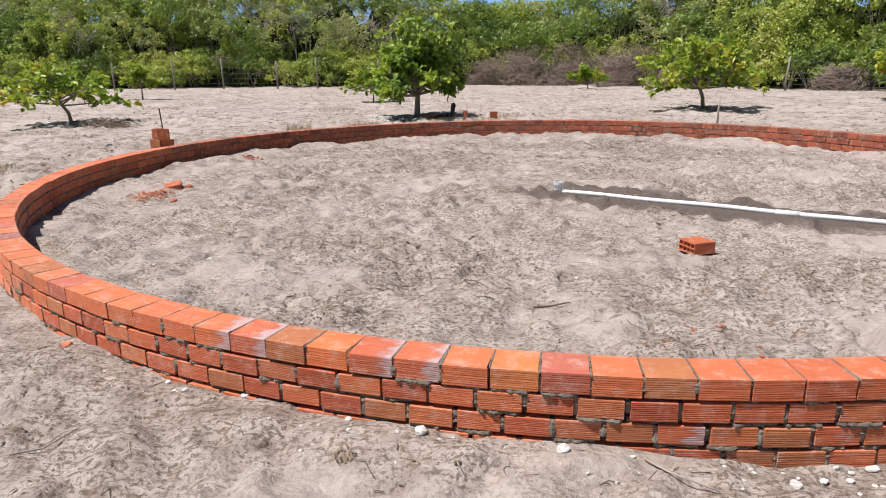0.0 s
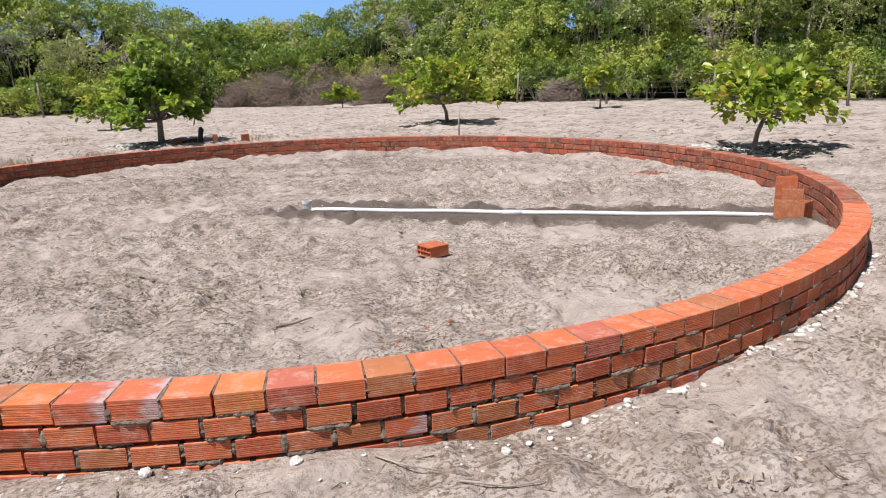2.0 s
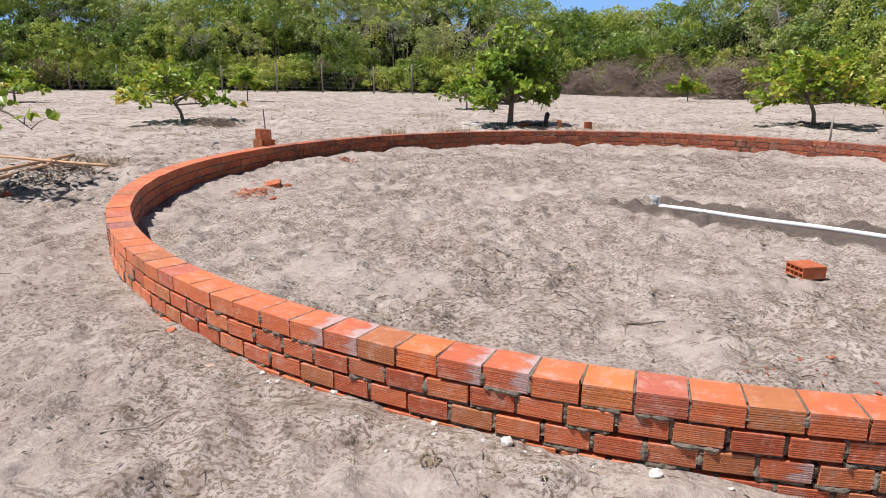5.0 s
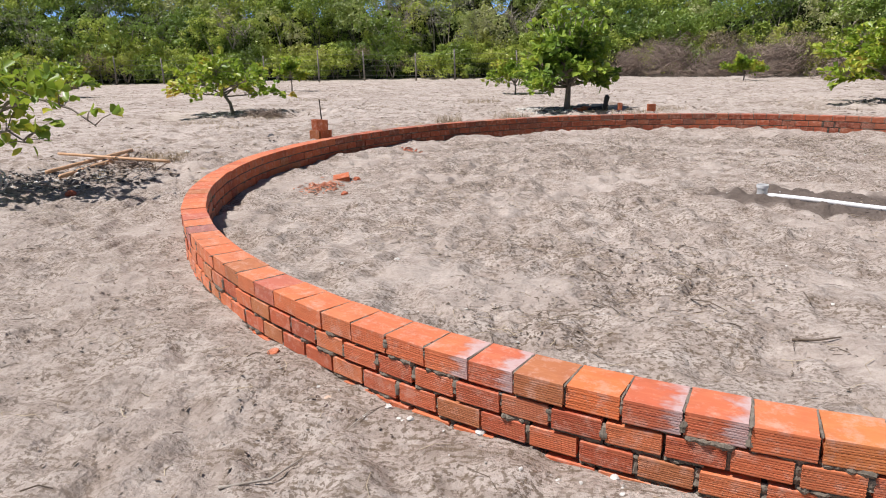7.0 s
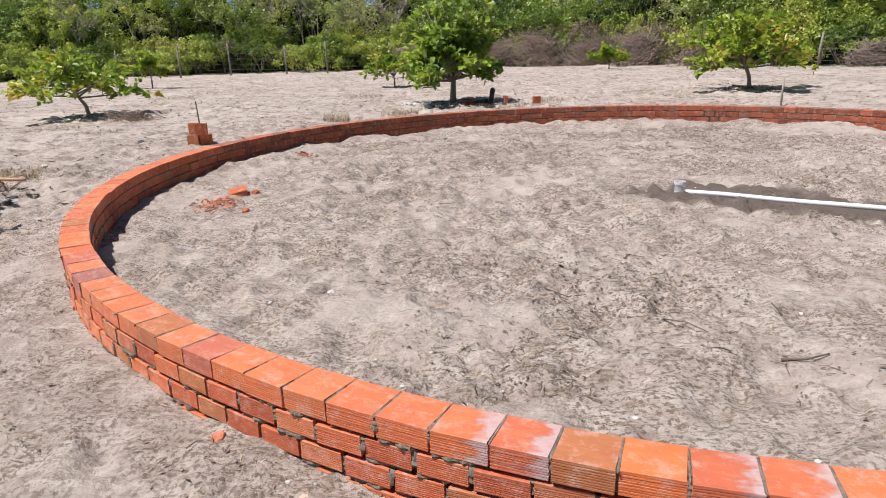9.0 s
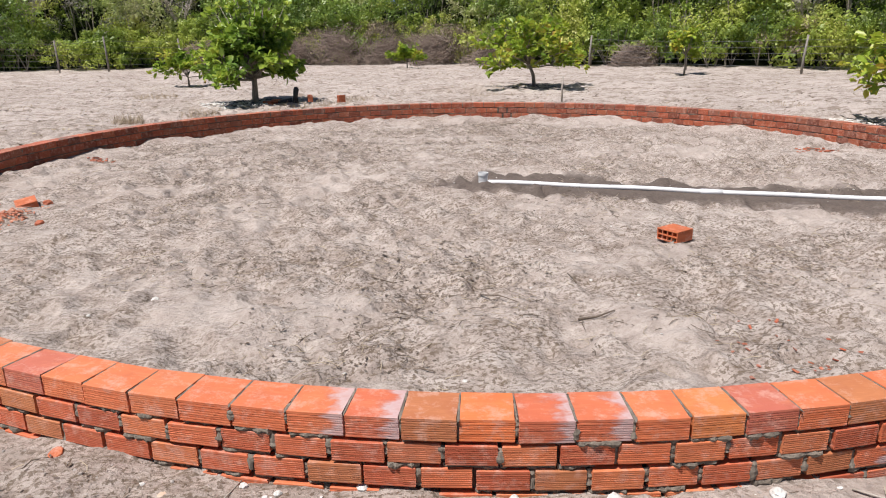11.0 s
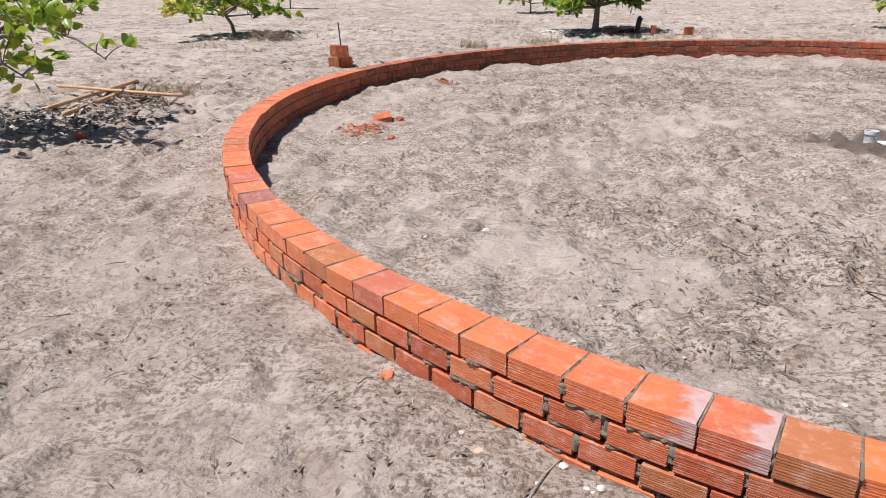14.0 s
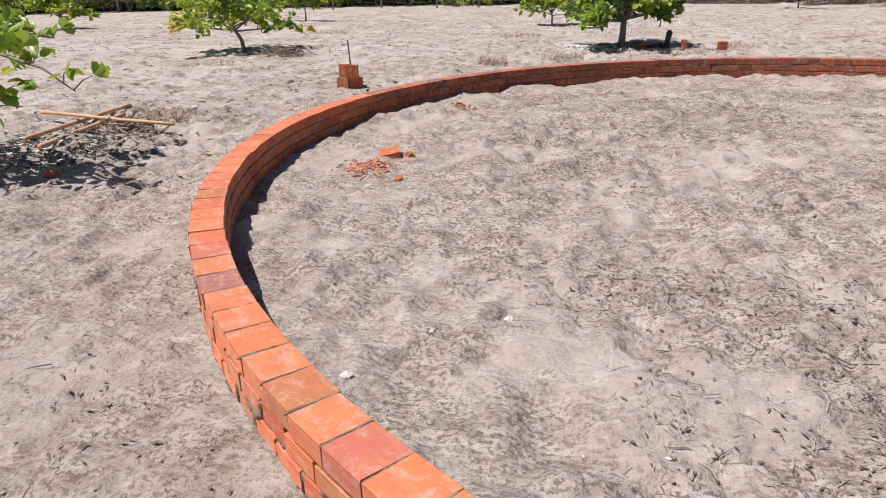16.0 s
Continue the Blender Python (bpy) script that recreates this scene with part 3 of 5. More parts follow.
# ---------------------------------------------------------------- loose hollow bricks
def hollow_brick_mesh(seed, cols=4, rows=2, length=0.19, w=0.19, h=0.09):
    """Eight-hole brick. x: along the holes; open at both ends; ribbed outside."""
    s = Soup()
    t = 0.009
    for k in range(rows + 1):
        z = -h / 2 + (h - t) * k / rows
        s.put(*box_data(-length / 2, length / 2, -w / 2, w / 2, z, z + t))
    for k in range(cols + 1):
        y = -w / 2 + (w - t) * k / cols
        for r in range(rows):
            z0 = -h / 2 + (h - t) * r / rows + t
            s.put(*box_data(-length / 2 + 0.0015, length / 2 - 0.0015, y + 0.0008, y + t - 0.0008, z0 - 0.001, z0 + (h - t) / rows - t + 0.001))
    ribs = 7
    for k in range(ribs):                      # ribs on the broad faces
        y = -w / 2 + 0.012 + (w - 0.024) * k / (ribs - 1)
        for z in (-h / 2 - 0.0015, h / 2 - 0.0005):
            s.put(*box_data(-length / 2 + 0.002, length / 2 - 0.002, y - 0.008, y + 0.008, z, z + 0.002))
    return s


def hollow_brick(m, label, group="", mat=None):
    ob = new("hollow_brick", hollow_brick_mesh(1).mesh("hollow_brick", mat or CLAY_LOOSE))
    ob.matrix_world = m
    return tagged(ob, label, "brick", group)


CLAY_DUST = clay("dusty_clay_chips", True, False, [(0.0, (0.50, 0.17, 0.09)), (0.6, (0.58, 0.24, 0.14)), (1.0, (0.60, 0.36, 0.25))])
CLAY_LOOSE = clay("loose_clay", False, False, [(0.0, (0.46, 0.115, 0.042)), (1.0, (0.56, 0.15, 0.055))])
lx, ly = 1.86, 5.42
hollow_brick(pose(lx, ly, gz(lx, ly) + 0.045, 0, 0, 20), "orange hollow clay brick lying on the sand", "", CLAY_LOOSE)

# clear sky low over the far woods
AIR = bpy.data.materials.new("clear_sky")
AIR.use_nodes = True
AIR.node_tree.nodes.clear()
glow = AIR.node_tree.nodes.new("ShaderNodeEmission")
glow.inputs["Color"].default_value = (0.25, 0.46, 0.86, 1.0)
air_out = AIR.node_tree.nodes.new("ShaderNodeOutputMaterial")
AIR.node_tree.links.new(glow.outputs[0], air_out.inputs["Surface"])
air_v, air_f = [], []
for k in range(49):
    a = radians(-84 + 3.5 * k)
    air_v += [(700 * math.sin(a), 700 * math.cos(a), -30.0), (700 * math.sin(a), 700 * math.cos(a), 190.0)]
    if k:
        air_f.append((2 * k - 2, 2 * k, 2 * k + 1, 2 * k - 1))
air = bpy.data.meshes.new("backdrop")
air.from_pydata(air_v, [], air_f)
air.materials.append(AIR)
tagged(new("backdrop", air), "clear blue sky low over the far woods", "sky", "", "structure")

# pile against the wall at the pipe's outlet, bricks standing on their open ends
PILE = "bricks piled at the wall"
px, py = 5.43, 5.27
for right, deep, up, yaw, stand in ((-0.075, 0.0, 0, 47, 1), (0.085, 0.02, 0, 112, 1), (-0.04, 0.15, 0, 44, 0), (-0.02, 0.15, 0.09, 44, 1), (-0.085, 0.30, 0, 50, 1), (-0.085, 0.30, 0.188, 50, 1)):
    bx, by = px + 0.707 * (right + deep), py + 0.707 * (deep - right)
    zz = gz(px, py) - 0.01
    if stand:
        hollow_brick(pose(bx, by, zz + up + 0.095, 0, 90, yaw), "brown-orange hollow clay brick standing on end in a pile", PILE, CLAY_BROWN if deep < 0.2 else CLAY_LOOSE)
    else:
        hollow_brick(pose(bx, by, zz + up + 0.045, 0, 0, yaw), "brown-orange hollow clay brick lying inside a pile", PILE)

# pair of bricks with two more on top, out on the sand
STACK = "bricks stacked on the sand"
sx, sy = -5.62, 12.62
sz = gz(sx, sy)
hollow_brick(pose(sx - 0.10, sy - 0.04, sz + 0.093, 0, 90, 88), "brown hollow clay brick with a dusty grey face", STACK, CLAY_BROWN)
hollow_brick(pose(sx + 0.095, sy + 0.02, sz + 0.093, 0, 90, 98), "red hollow clay brick at the foot of a stack", STACK)
hollow_brick(pose(sx - 0.105, sy + 0.08, sz + 0.283, 0, 90, 84), "red hollow clay brick on top of a stack", STACK)
hollow_brick(pose(sx + 0.075, sy - 0.09, sz + 0.290, 4, 90, 106), "red hollow clay brick tilted on top of a stack", STACK)
st = Soup()
st.tube([(0, 0, -0.1), (-0.01, 0, 0.3), (-0.035, 0.0, 0.74)], [0.012, 0.012, 0.011], 7)
ob = new("iron_stake", st.mesh("iron_stake", RUST))
ob.matrix_world = pose(sx - 0.03, sy + 0.16, sz)
tagged(ob, "thin dark iron stake driven in behind stacked bricks", "stake")

# bricks and charred wood by the tree behind the wall
for x, y, m, lab in ((0.66, 18.4, (0, 0, 25), "orange hollow clay brick on the sand"), (-0.08, 18.95, (0, 90, 10), "dusty brown clay brick standing on the sand")):
    hollow_brick(pose(x, y, gz(x, y) + (0.093 if m[1] else 0.085), *m) @ (pose(0, 0, 0, 90) if not m[1] else pose(0, 0, 0)), lab)
for i, (dx, dy) in enumerate(((-0.18, 0), (0.02, 0.05), (-0.06, -0.12))):
    x, y = -0.95 + dx, 19.1 + dy
    hollow_brick(pose(x, y, gz(x, y) + 0.045, 0, 0, 30 + 40 * i), "orange clay brick half sunk beside a tree", "bricks beside the tree")


def build_charred_log():
    log = thing("charred_log", pose(-0.45, 19.0, gz(-0.45, 19.0)), "black charred stump with a fallen limb on sand", "log")
    s = Soup()
    s.tube([(0, 0, -0.02), (0.01, 0, 0.18), (0.04, 0.01, 0.34), (0.03, 0.01, 0.40)], [0.075, 0.06, 0.07, 0.03], 9)
    mesh_part("stump", s.mesh("stump", CHAR, True), log)
    s = Soup()
    s.tube([(-0.5, 0.02, 0.03), (-0.3, -0.01, 0.05), (-0.08, 0, 0.08)], [0.03, 0.045, 0.05], 8)
    mesh_part("limb", s.mesh("limb", CHAR, True), log)


build_charred_log()


# ---------------------------------------------------------------- pipe
def build_pipe():
    (ax, ay), (bx, by) = PIPE_A, PIPE_B
    pipe = thing("drain_pipe", pose(ax, ay, gz(ax, ay)), "white plastic drain pipe half sunk in damp earth", "pipe")
    s = Soup()
    pts = []
    for i in range(25):
        u = i / 24
        x, y = ax + (bx - ax) * u, ay + (by - ay) * u
        wob = 0.012 * math.sin(u * 7) + 0.006 * math.sin(u * 17)
        pts.append((x - ax + 0.02 * math.sin(u * 9), y - ay + wob, 0.018 + 0.004 * math.sin(u * 23)))
    s.tube(pts, [0.025] * 25, 12)
    mesh_part("run", s.mesh("run", PVC, True), pipe)
    s = Soup()                                  # a sleeve part way along
    s.tube([pts[11], pts[12]], [0.031, 0.031], 12)
    mesh_part("sleeve", s.mesh("sleeve", PVC, True), pipe)
    s = Soup()
    n = 20
    prof = [(0.050, -0.02), (0.050, 0.085), (0.058, 0.088), (0.058, 0.118), (0.050, 0.118), (0.050, 0.03), (0.0, 0.03)]
    for r, z in prof:
        for k in range(n):
            w = 2 * math.pi * k / n
            s.v.append((r * math.cos(w), r * math.sin(w), z + 0.005))
    for i in range(len(prof) - 1):
        for k in range(n):
            q = (k + 1) % n
            s.f.append((i * n + k, i * n + q, (i + 1) * n + q, (i + 1) * n + k))
    mesh_part("socket", s.mesh("socket", PVC, False), pipe, "upright white socket with a rim")


build_pipe()


# ---------------------------------------------------------------- plants
def leaf_arrays(pos, out, size, rng, wide=0.55, cup=0.18, droop=0.0, facing=None):
    """Folded leaves: 6 corners and two quads each. pos, out: n x 3; size: n."""
    n = len(pos)
    out = out / (np.linalg.norm(out, axis=1, keepdims=True) + 1e-9)
    ref = rng.normal(size=(n, 3))
    if facing is not None:
        ref = facing + 0.45 * ref
    side = np.cross(ref, out)
    side /= np.linalg.norm(side, axis=1, keepdims=True) + 1e-9
    up = np.cross(out, side)
    s = size[:, None]
    w = wide * 0.5
    base, tip = pos, pos + out * s - np.array([0, 0, 1]) * s * droop
    l1 = pos + out * s * 0.35 + side * s * w * 0.75 + up * s * cup * w
    l2 = pos + out * s * 0.80 + side * s * w * 0.85 + up * s * cup * w
    r1 = pos + out * s * 0.35 - side * s * w * 0.75 + up * s * cup * w
    r2 = pos + out * s * 0.80 - side * s * w * 0.85 + up * s * cup * w
    v = np.stack([base, l1, l2, tip, r2, r1], 1).reshape(-1, 3)
    o = np.arange(n)[:, None] * 6
    q = np.concatenate([o + np.array([[0, 1, 2, 3]]), o + np.array([[0, 3, 4, 5]])], 1).reshape(-1, 4)
    return v, q


def limbs(rng, base, trunk_h, r0, spread, height, n_main, lean=(0, 0)):
    """A forked skeleton. Gives tubes (points, radii) and the twig ends with their directions."""
    tubes, ends = [], []
    top = Vector((lean[0], lean[1], trunk_h))
    tubes.append(([Vector((0, 0, -0.1)), Vector((lean[0] * .3 + .01, lean[1] * .3, trunk_h * .5)), top], [r0 * 1.25, r0, r0 * .85]))
    for i in range(n_main):
        a = 2 * math.pi * (i + rng.uniform(-.25, .25)) / n_main
        up = (i * 0.618 + rng.uniform(0, .15)) % 1.0
        reach, rise = spread * (1.18 - .65 * up) * rng.uniform(.85, 1.05), (height - trunk_h) * (.88 * up - .02)
        start = top * rng.uniform(.80, 1.0)
        p1 = start + Vector((math.cos(a) * reach * .4, math.sin(a) * reach * .4, rise * .45))
        p2 = start + Vector((math.cos(a + .2) * reach * .8, math.sin(a + .2) * reach * .8, rise * .8))
        tubes.append(([start, p1, p2], [r0 * .6, r0 * .4, r0 * .22]))
        for p, nn in ((p1, 5), (p2, 6), ((p1 + p2) / 2, 4)):
            for _ in range(nn):
                d = Vector((math.cos(a) * .5 + rng.uniform(-1, 1), math.sin(a) * .5 + rng.uniform(-1, 1), rng.uniform(-.25, 1.0))).normalized()
                ln = spread * rng.uniform(.18, .42)
                mid = p + d * ln * .5 + Vector((0, 0, .03))
                e = p + d * ln
                tubes.append(([p, mid, e], [r0 * .2, r0 * .13, r0 * .07]))
                ends.append((e, d))
                ends.append((mid, d))
    for _ in range(n_main * 3):                # leader shoots
        d = Vector((rng.uniform(-.7, .7), rng.uniform(-.7, .7), 1)).normalized()
        ln = (height - trunk_h) * rng.uniform(.5, 1.0)
        e = top + d * ln
        tubes.append(([top, top + d * ln * .5 + Vector((rng.uniform(-.05, .05), 0, 0)), e], [r0 * .35, r0 * .2, r0 * .08]))
        ends += [(e, d), (top + d * ln * .75, d), (top + d * ln * .55, d)]
    return tubes, ends


def cashew(name, x, y, label, seed, trunk_h, r0, spread, height, n_main, per_end=13, leaf=0.13, lean=(0, 0), category="tree", group="young cashew trees", foliage=None):
    rng, nrng = random.Random(seed), np.random.RandomState(seed)
    tree = thing(name, pose(x, y, gz(x, y), 0, 0, rng.uniform(0, 20)), label, category, group)
    tubes, ends = limbs(rng, None, trunk_h, r0, spread, height, n_main, lean)
    s = Soup()
    s.tube(*tubes[0], 9)
    mesh_part("trunk", s.mesh("trunk", BARK, True), tree)
    starts = [i for i, (p, r) in enumerate(tubes) if i and abs(r[0] - r0 * .6) < 1e-6] + [len(tubes)]
    for a, b in zip(starts, starts[1:]):
        s = Soup()
        for p, r in tubes[a:b]:
            s.tube(p, r, 5)
        mesh_part("limb", s.mesh("limb", BARK, True), tree)
    pos, out, size, facing = [], [], [], []
    for e, d in ends:
        if rng.random() < 0.16:
            continue
        for _ in range(per_end):
            facing.append((d.x * .7, d.y * .7, .9))
            o = Vector((d.x + rng.uniform(-1, 1), d.y + rng.uniform(-1, 1), d.z * .4 + rng.uniform(-.55, .8)))
            pos.append(e + Vector((rng.uniform(-.06, .06), rng.uniform(-.06, .06), rng.uniform(-.06, .06))))
            out.append(o)
            size.append(leaf * rng.uniform(.75, 1.35))
    v, q = leaf_arrays(np.array(pos), np.array(out), np.array(size), nrng, 0.62, 0.25, 0.15, np.array(facing))
    tagged(mesh_part("crown", fast_mesh("crown", v, q, foliage or LEAF), tree), "glossy green and yellowing leaves")
    return tree


cashew("cashew_tree", -1.45, 19.5, "young cashew tree with a dense rounded green crown", 11, 0.66, 0.075, 1.18, 2.74, 13, 10, 0.18, (0.03, 0), "tree", "young cashew trees", LEAF_DEEP)
cashew("cashew_tree", -10.6, 18.2, "small spreading cashew tree with yellow-green leaves", 12, 0.66, 0.045, 1.48, 1.72, 8, 6, 0.17, (-0.28, 0))
cashew("cashew_tree", 7.2, 21.8, "small leaning cashew tree with a flat green crown", 13, 0.72, 0.055, 1.72, 2.20, 9, 8, 0.18, (-0.22, 0))
cashew("cashew_tree", 9.35, 10.3, "small cashew tree with broad yellow-green leaves", 14, 0.68, 0.042, 1.28, 1.72, 8, 6, 0.17, (0.26, 0))
cashew("cashew_tree", -14.6, 30.5, "thin young cashew sapling with few leaves", 15, 0.6, 0.03, 0.7, 1.7, 4, 6, 0.17)
cashew("cashew_tree", -23.0, 26.0, "small cashew tree with a low green crown", 18, 0.5, 0.045, 1.2, 1.7, 6, 7, 0.17)
cashew("cashew_tree", -3.9, 28.0, "low pale green cashew sapling on the sand", 16, 0.4, 0.03, 1.1, 1.5, 5, 6, 0.17)
cashew("sapling", 6.2, 37.5, "low bright green sapling on open sand", 17, 0.35, 0.03, 1.0, 1.3, 5, 7, 0.18, (0, 0), "sapling", "saplings on the sand")
cashew("sapling", 14.7, 25.0, "thin sapling with a sparse green top", 19, 0.8, 0.035, 0.8, 2.1, 4, 6, 0.17, (0, 0), "sapling", "saplings on the sand")


def near_cashew():
    """The tree beside the path, with long low boughs; its leaves are large enough to tell apart."""
    rng = random.Random(21)
    x, y = -7.46, 7.15
    tree = thing("cashew_tree", pose(x, y, gz(x, y)), "cashew tree with long low boughs and yellowing leaves", "tree", "young cashew trees")
    s = Soup()
    s.tube([(0.02, 0, -0.1), (-0.05, 0, 0.22), (-0.16, 0.05, 0.55), (-0.2, 0.1, 0.9)], [0.10, 0.065, 0.055, 0.045], 10)
    mesh_part("trunk", s.mesh("trunk", DRYWOOD, True), tree)
    boughs = [((-0.08, 0.03, 0.5), (0.35, -0.05, 0.95), (0.95, -0.12, 1.10), (1.40, -0.14, 0.98), (1.68, -0.15, 0.80)),
              ((-0.08, 0.03, 0.5), (0.20, 0.0, 0.70), (0.48, -0.10, 0.74), (0.78, -0.18, 0.62)),
              ((-0.15, 0.08, 0.75), (0.1, 0.35, 1.02), (0.5, 0.5, 1.22), (0.95, 0.55, 1.16)),
              ((-0.2, 0.1, 0.9), (-0.1, -0.3, 1.08), (0.25, -0.5, 1.2), (0.5, -0.6, 1.12)),
              ((-0.2, 0.1, 0.9), (-0.6, 0.2, 1.15), (-1.0, 0.2, 1.3), (-1.3, 0.1, 1.25)),
              ((-0.2, 0.1, 0.9), (-0.25, 0.2, 1.1), (-0.1, 0.1, 1.25), (0.0, 0.0, 1.38))]
    ends = []
    for bo in boughs:
        b = Soup()
        p = [Vector(q) for q in bo]
        b.tube(p, [0.027 - 0.021 * i / (len(p) - 1) for i in range(len(p))], 6)
        for i, nn in ((1, 2), (2, 4), (3, 3), (len(p) - 1, 2)):
            for _ in range(nn):
                d = Vector((rng.uniform(-.6, 1), rng.uniform(-1, 1), rng.uniform(-.12, .6))).normalized()
                o = p[i] + (p[i - 1] - p[i]) * rng.uniform(0, .4)
                e = o + d * rng.uniform(.12, .32)
                b.tube([o, (o + e) / 2 + Vector((0, 0, .02)), e], [.008, .006, .004], 5)
                ends.append((e, d))
        mesh_part("limb", b.mesh("limb", BARK, True), tree)
    crown = new("crown")
    crown.parent = tree
    kinds = []
    for i in range(3):
        v, q = leaf_arrays(np.zeros((1, 3)), np.array([[1.0, 0, 0]]), np.array([1.0]), np.random.RandomState(i + 3), 0.64, 0.3, 0.1 + .06 * i)
        mat = (LEAF_A, LEAF_B, LEAF_C)[i]
        kinds.append(fast_mesh("leaf", v, q, mat))
    count = 0
    for e, d in ends:
        for _ in range(5):
            if count >= 290:
                break
            o = Vector((d.x + rng.uniform(-.9, .9), d.y + rng.uniform(-.9, .9), d.z * .4 + rng.uniform(-.4, .7))).normalized()
            ob = new("leaf", rng.choice((kinds[0], kinds[0], kinds[1], kinds[1], kinds[2])))
            ob.parent = crown
            quat = o.to_track_quat("X", "Z").to_matrix().to_4x4()
            sc = 0.145 * rng.uniform(.65, 1.2)
            ob.matrix_local = Matrix.Translation(e + o * 0.012) @ quat @ pose(0, 0, 0, rng.uniform(-50, 50)) @ Matrix.Diagonal((sc, sc, sc, 1))
            count += 1
    near_foliage(tree)


def near_foliage(tree):
    """The upper crown, further off and too dense to pick apart."""
    rng, nrng = random.Random(22), np.random.RandomState(22)
    rows = []
    for _ in range(16):                        # sprays along the boughs that reach over the path
        u = rng.random()
        c = (0.15 + 1.0 * u, rng.uniform(-.25, .30), 0.98 + .20 * rng.random() + .08 * math.sin(u * 3))
        rows.append(clump_leaves(nrng, c, rng.uniform(.10, .2), 8, .13, .7))
    for _ in range(3):
        c = (rng.uniform(.45, .75), rng.uniform(-.2, .1), rng.uniform(.62, .85))
        rows.append(clump_leaves(nrng, c, rng.uniform(.10, .16), 8, .14, .7))
    for _ in range(26):
        c = (rng.uniform(-1.3, 0.5), rng.uniform(-.6, .6), rng.uniform(1.0, 1.32))
        rows.append(clump_leaves(nrng, c, rng.uniform(.14, .26), 16, .13, .8))
    ps, os_, ss = (np.concatenate(a) for a in zip(*rows))
    v, q = leaf_arrays(ps, nrng.normal(size=ps.shape) + os_ * .3, ss, nrng, 0.62, 0.25, 0.15, os_ + np.array([0, 0, .6]))
    mesh_part("upper_foliage", fast_mesh("upper_foliage", v, q, LEAF), tree, "dense green and yellow leaves", "stuff")


def solo_leaf(name, a, bcol):
    m, nt, b = nodes_of(name)
    rnd = nt.nodes.new("ShaderNodeObjectInfo").outputs["Random"]
    col = mix(nt, rnd, a, bcol)
    nt.links.new(col, b.inputs["Base Color"])
    b.inputs["Roughness"].default_value = 0.38
    tr = nt.nodes.new("ShaderNodeBsdfTranslucent")
    nt.links.new(mix(nt, 0.5, col, (0.24, 0.34, 0.03)), tr.inputs["Color"])
    ms = nt.nodes.new("ShaderNodeMixShader")
    ms.inputs["Fac"].default_value = 0.3
    nt.links.new(b.outputs["BSDF"], ms.inputs[1])
    nt.links.new(tr.outputs["BSDF"], ms.inputs[2])
    nt.links.new(ms.outputs["Shader"], nt.nodes["Material Output"].inputs["Surface"])
    return m


LEAF_A = solo_leaf("green_leaf", (0.17, 0.28, 0.035), (0.30, 0.43, 0.05))
LEAF_B = solo_leaf("light_leaf", (0.24, 0.36, 0.04), (0.40, 0.48, 0.06))
LEAF_C = solo_leaf("yellow_leaf", (0.44, 0.47, 0.05), (0.62, 0.54, 0.07))
# ---------------------------------------------------------------- thicket round the clearing
EDGE = [(-75, 22), (-48, 36), (-32, 42), (-18, 45.5), (-8, 46), (2.5, 47), (9, 44), (14, 36), (19, 29.5), (24, 23), (27, 15), (28, 4), (26, -14)]


def square(a, b):
    """The way in, square to a stretch of the front."""
    l = math.dist(a, b)
    return -(b[1] - a[1]) / l, (b[0] - a[0]) / l


def along_edge(u):
    """A place on the thicket's front, u in 0..1, with the way in, which turns evenly round the bends."""
    ls = [math.dist(a, b) for a, b in zip(EDGE, EDGE[1:])]
    s = u * sum(ls)
    for i, l in enumerate(ls):
        if s <= l:
            break
        s -= l
    s = min(s / l, 1)
    a, b = EDGE[i], EDGE[i + 1]
    here = square(a, b)
    before = square(EDGE[i - 1], a) if i else here
    after = square(b, EDGE[i + 2]) if i + 2 < len(EDGE) else here
    n0 = (here[0] + before[0], here[1] + before[1])
    n1 = (here[0] + after[0], here[1] + after[1])
    n = (n0[0] + (n1[0] - n0[0]) * s, n0[1] + (n1[1] - n0[1]) * s)
    k = math.hypot(*n)
    return a[0] + (b[0] - a[0]) * s, a[1] + (b[1] - a[1]) * s, n[0] / k, n[1] / k


def clump_leaves(nrng, centre, rad, n, leaf, flat=0.8):
    """Leaves of one rounded bush, in tufts over its surface; each leaf lies about square to its tuft."""
    tufts = max(5, int(9 * rad * rad + 4))
    d = nrng.normal(size=(tufts, 3))
    d /= np.linalg.norm(d, axis=1, keepdims=True)
    d[:, 2] = np.where(d[:, 2] < -0.45, -d[:, 2], d[:, 2])
    mids = np.array(centre) + d * np.array([rad, rad, rad * flat]) * nrng.uniform(0.72, 1.05, (tufts, 1))
    pick = nrng.randint(0, tufts, n)
    e = nrng.normal(size=(n, 3))
    e /= np.linalg.norm(e, axis=1, keepdims=True)
    e += 0.45 * d[pick] + np.array([0, 0, 0.25])
    e /= np.linalg.norm(e, axis=1, keepdims=True)
    tr = nrng.uniform(0.20, 0.42, tufts)[pick][:, None] * (0.5 + 0.6 * rad) * nrng.uniform(0.55, 1.12, (n, 1))
    pos = mids[pick] + e * tr * np.array([1, 1, 0.8])
    return pos, e, leaf * nrng.uniform(0.55, 1.4, n)


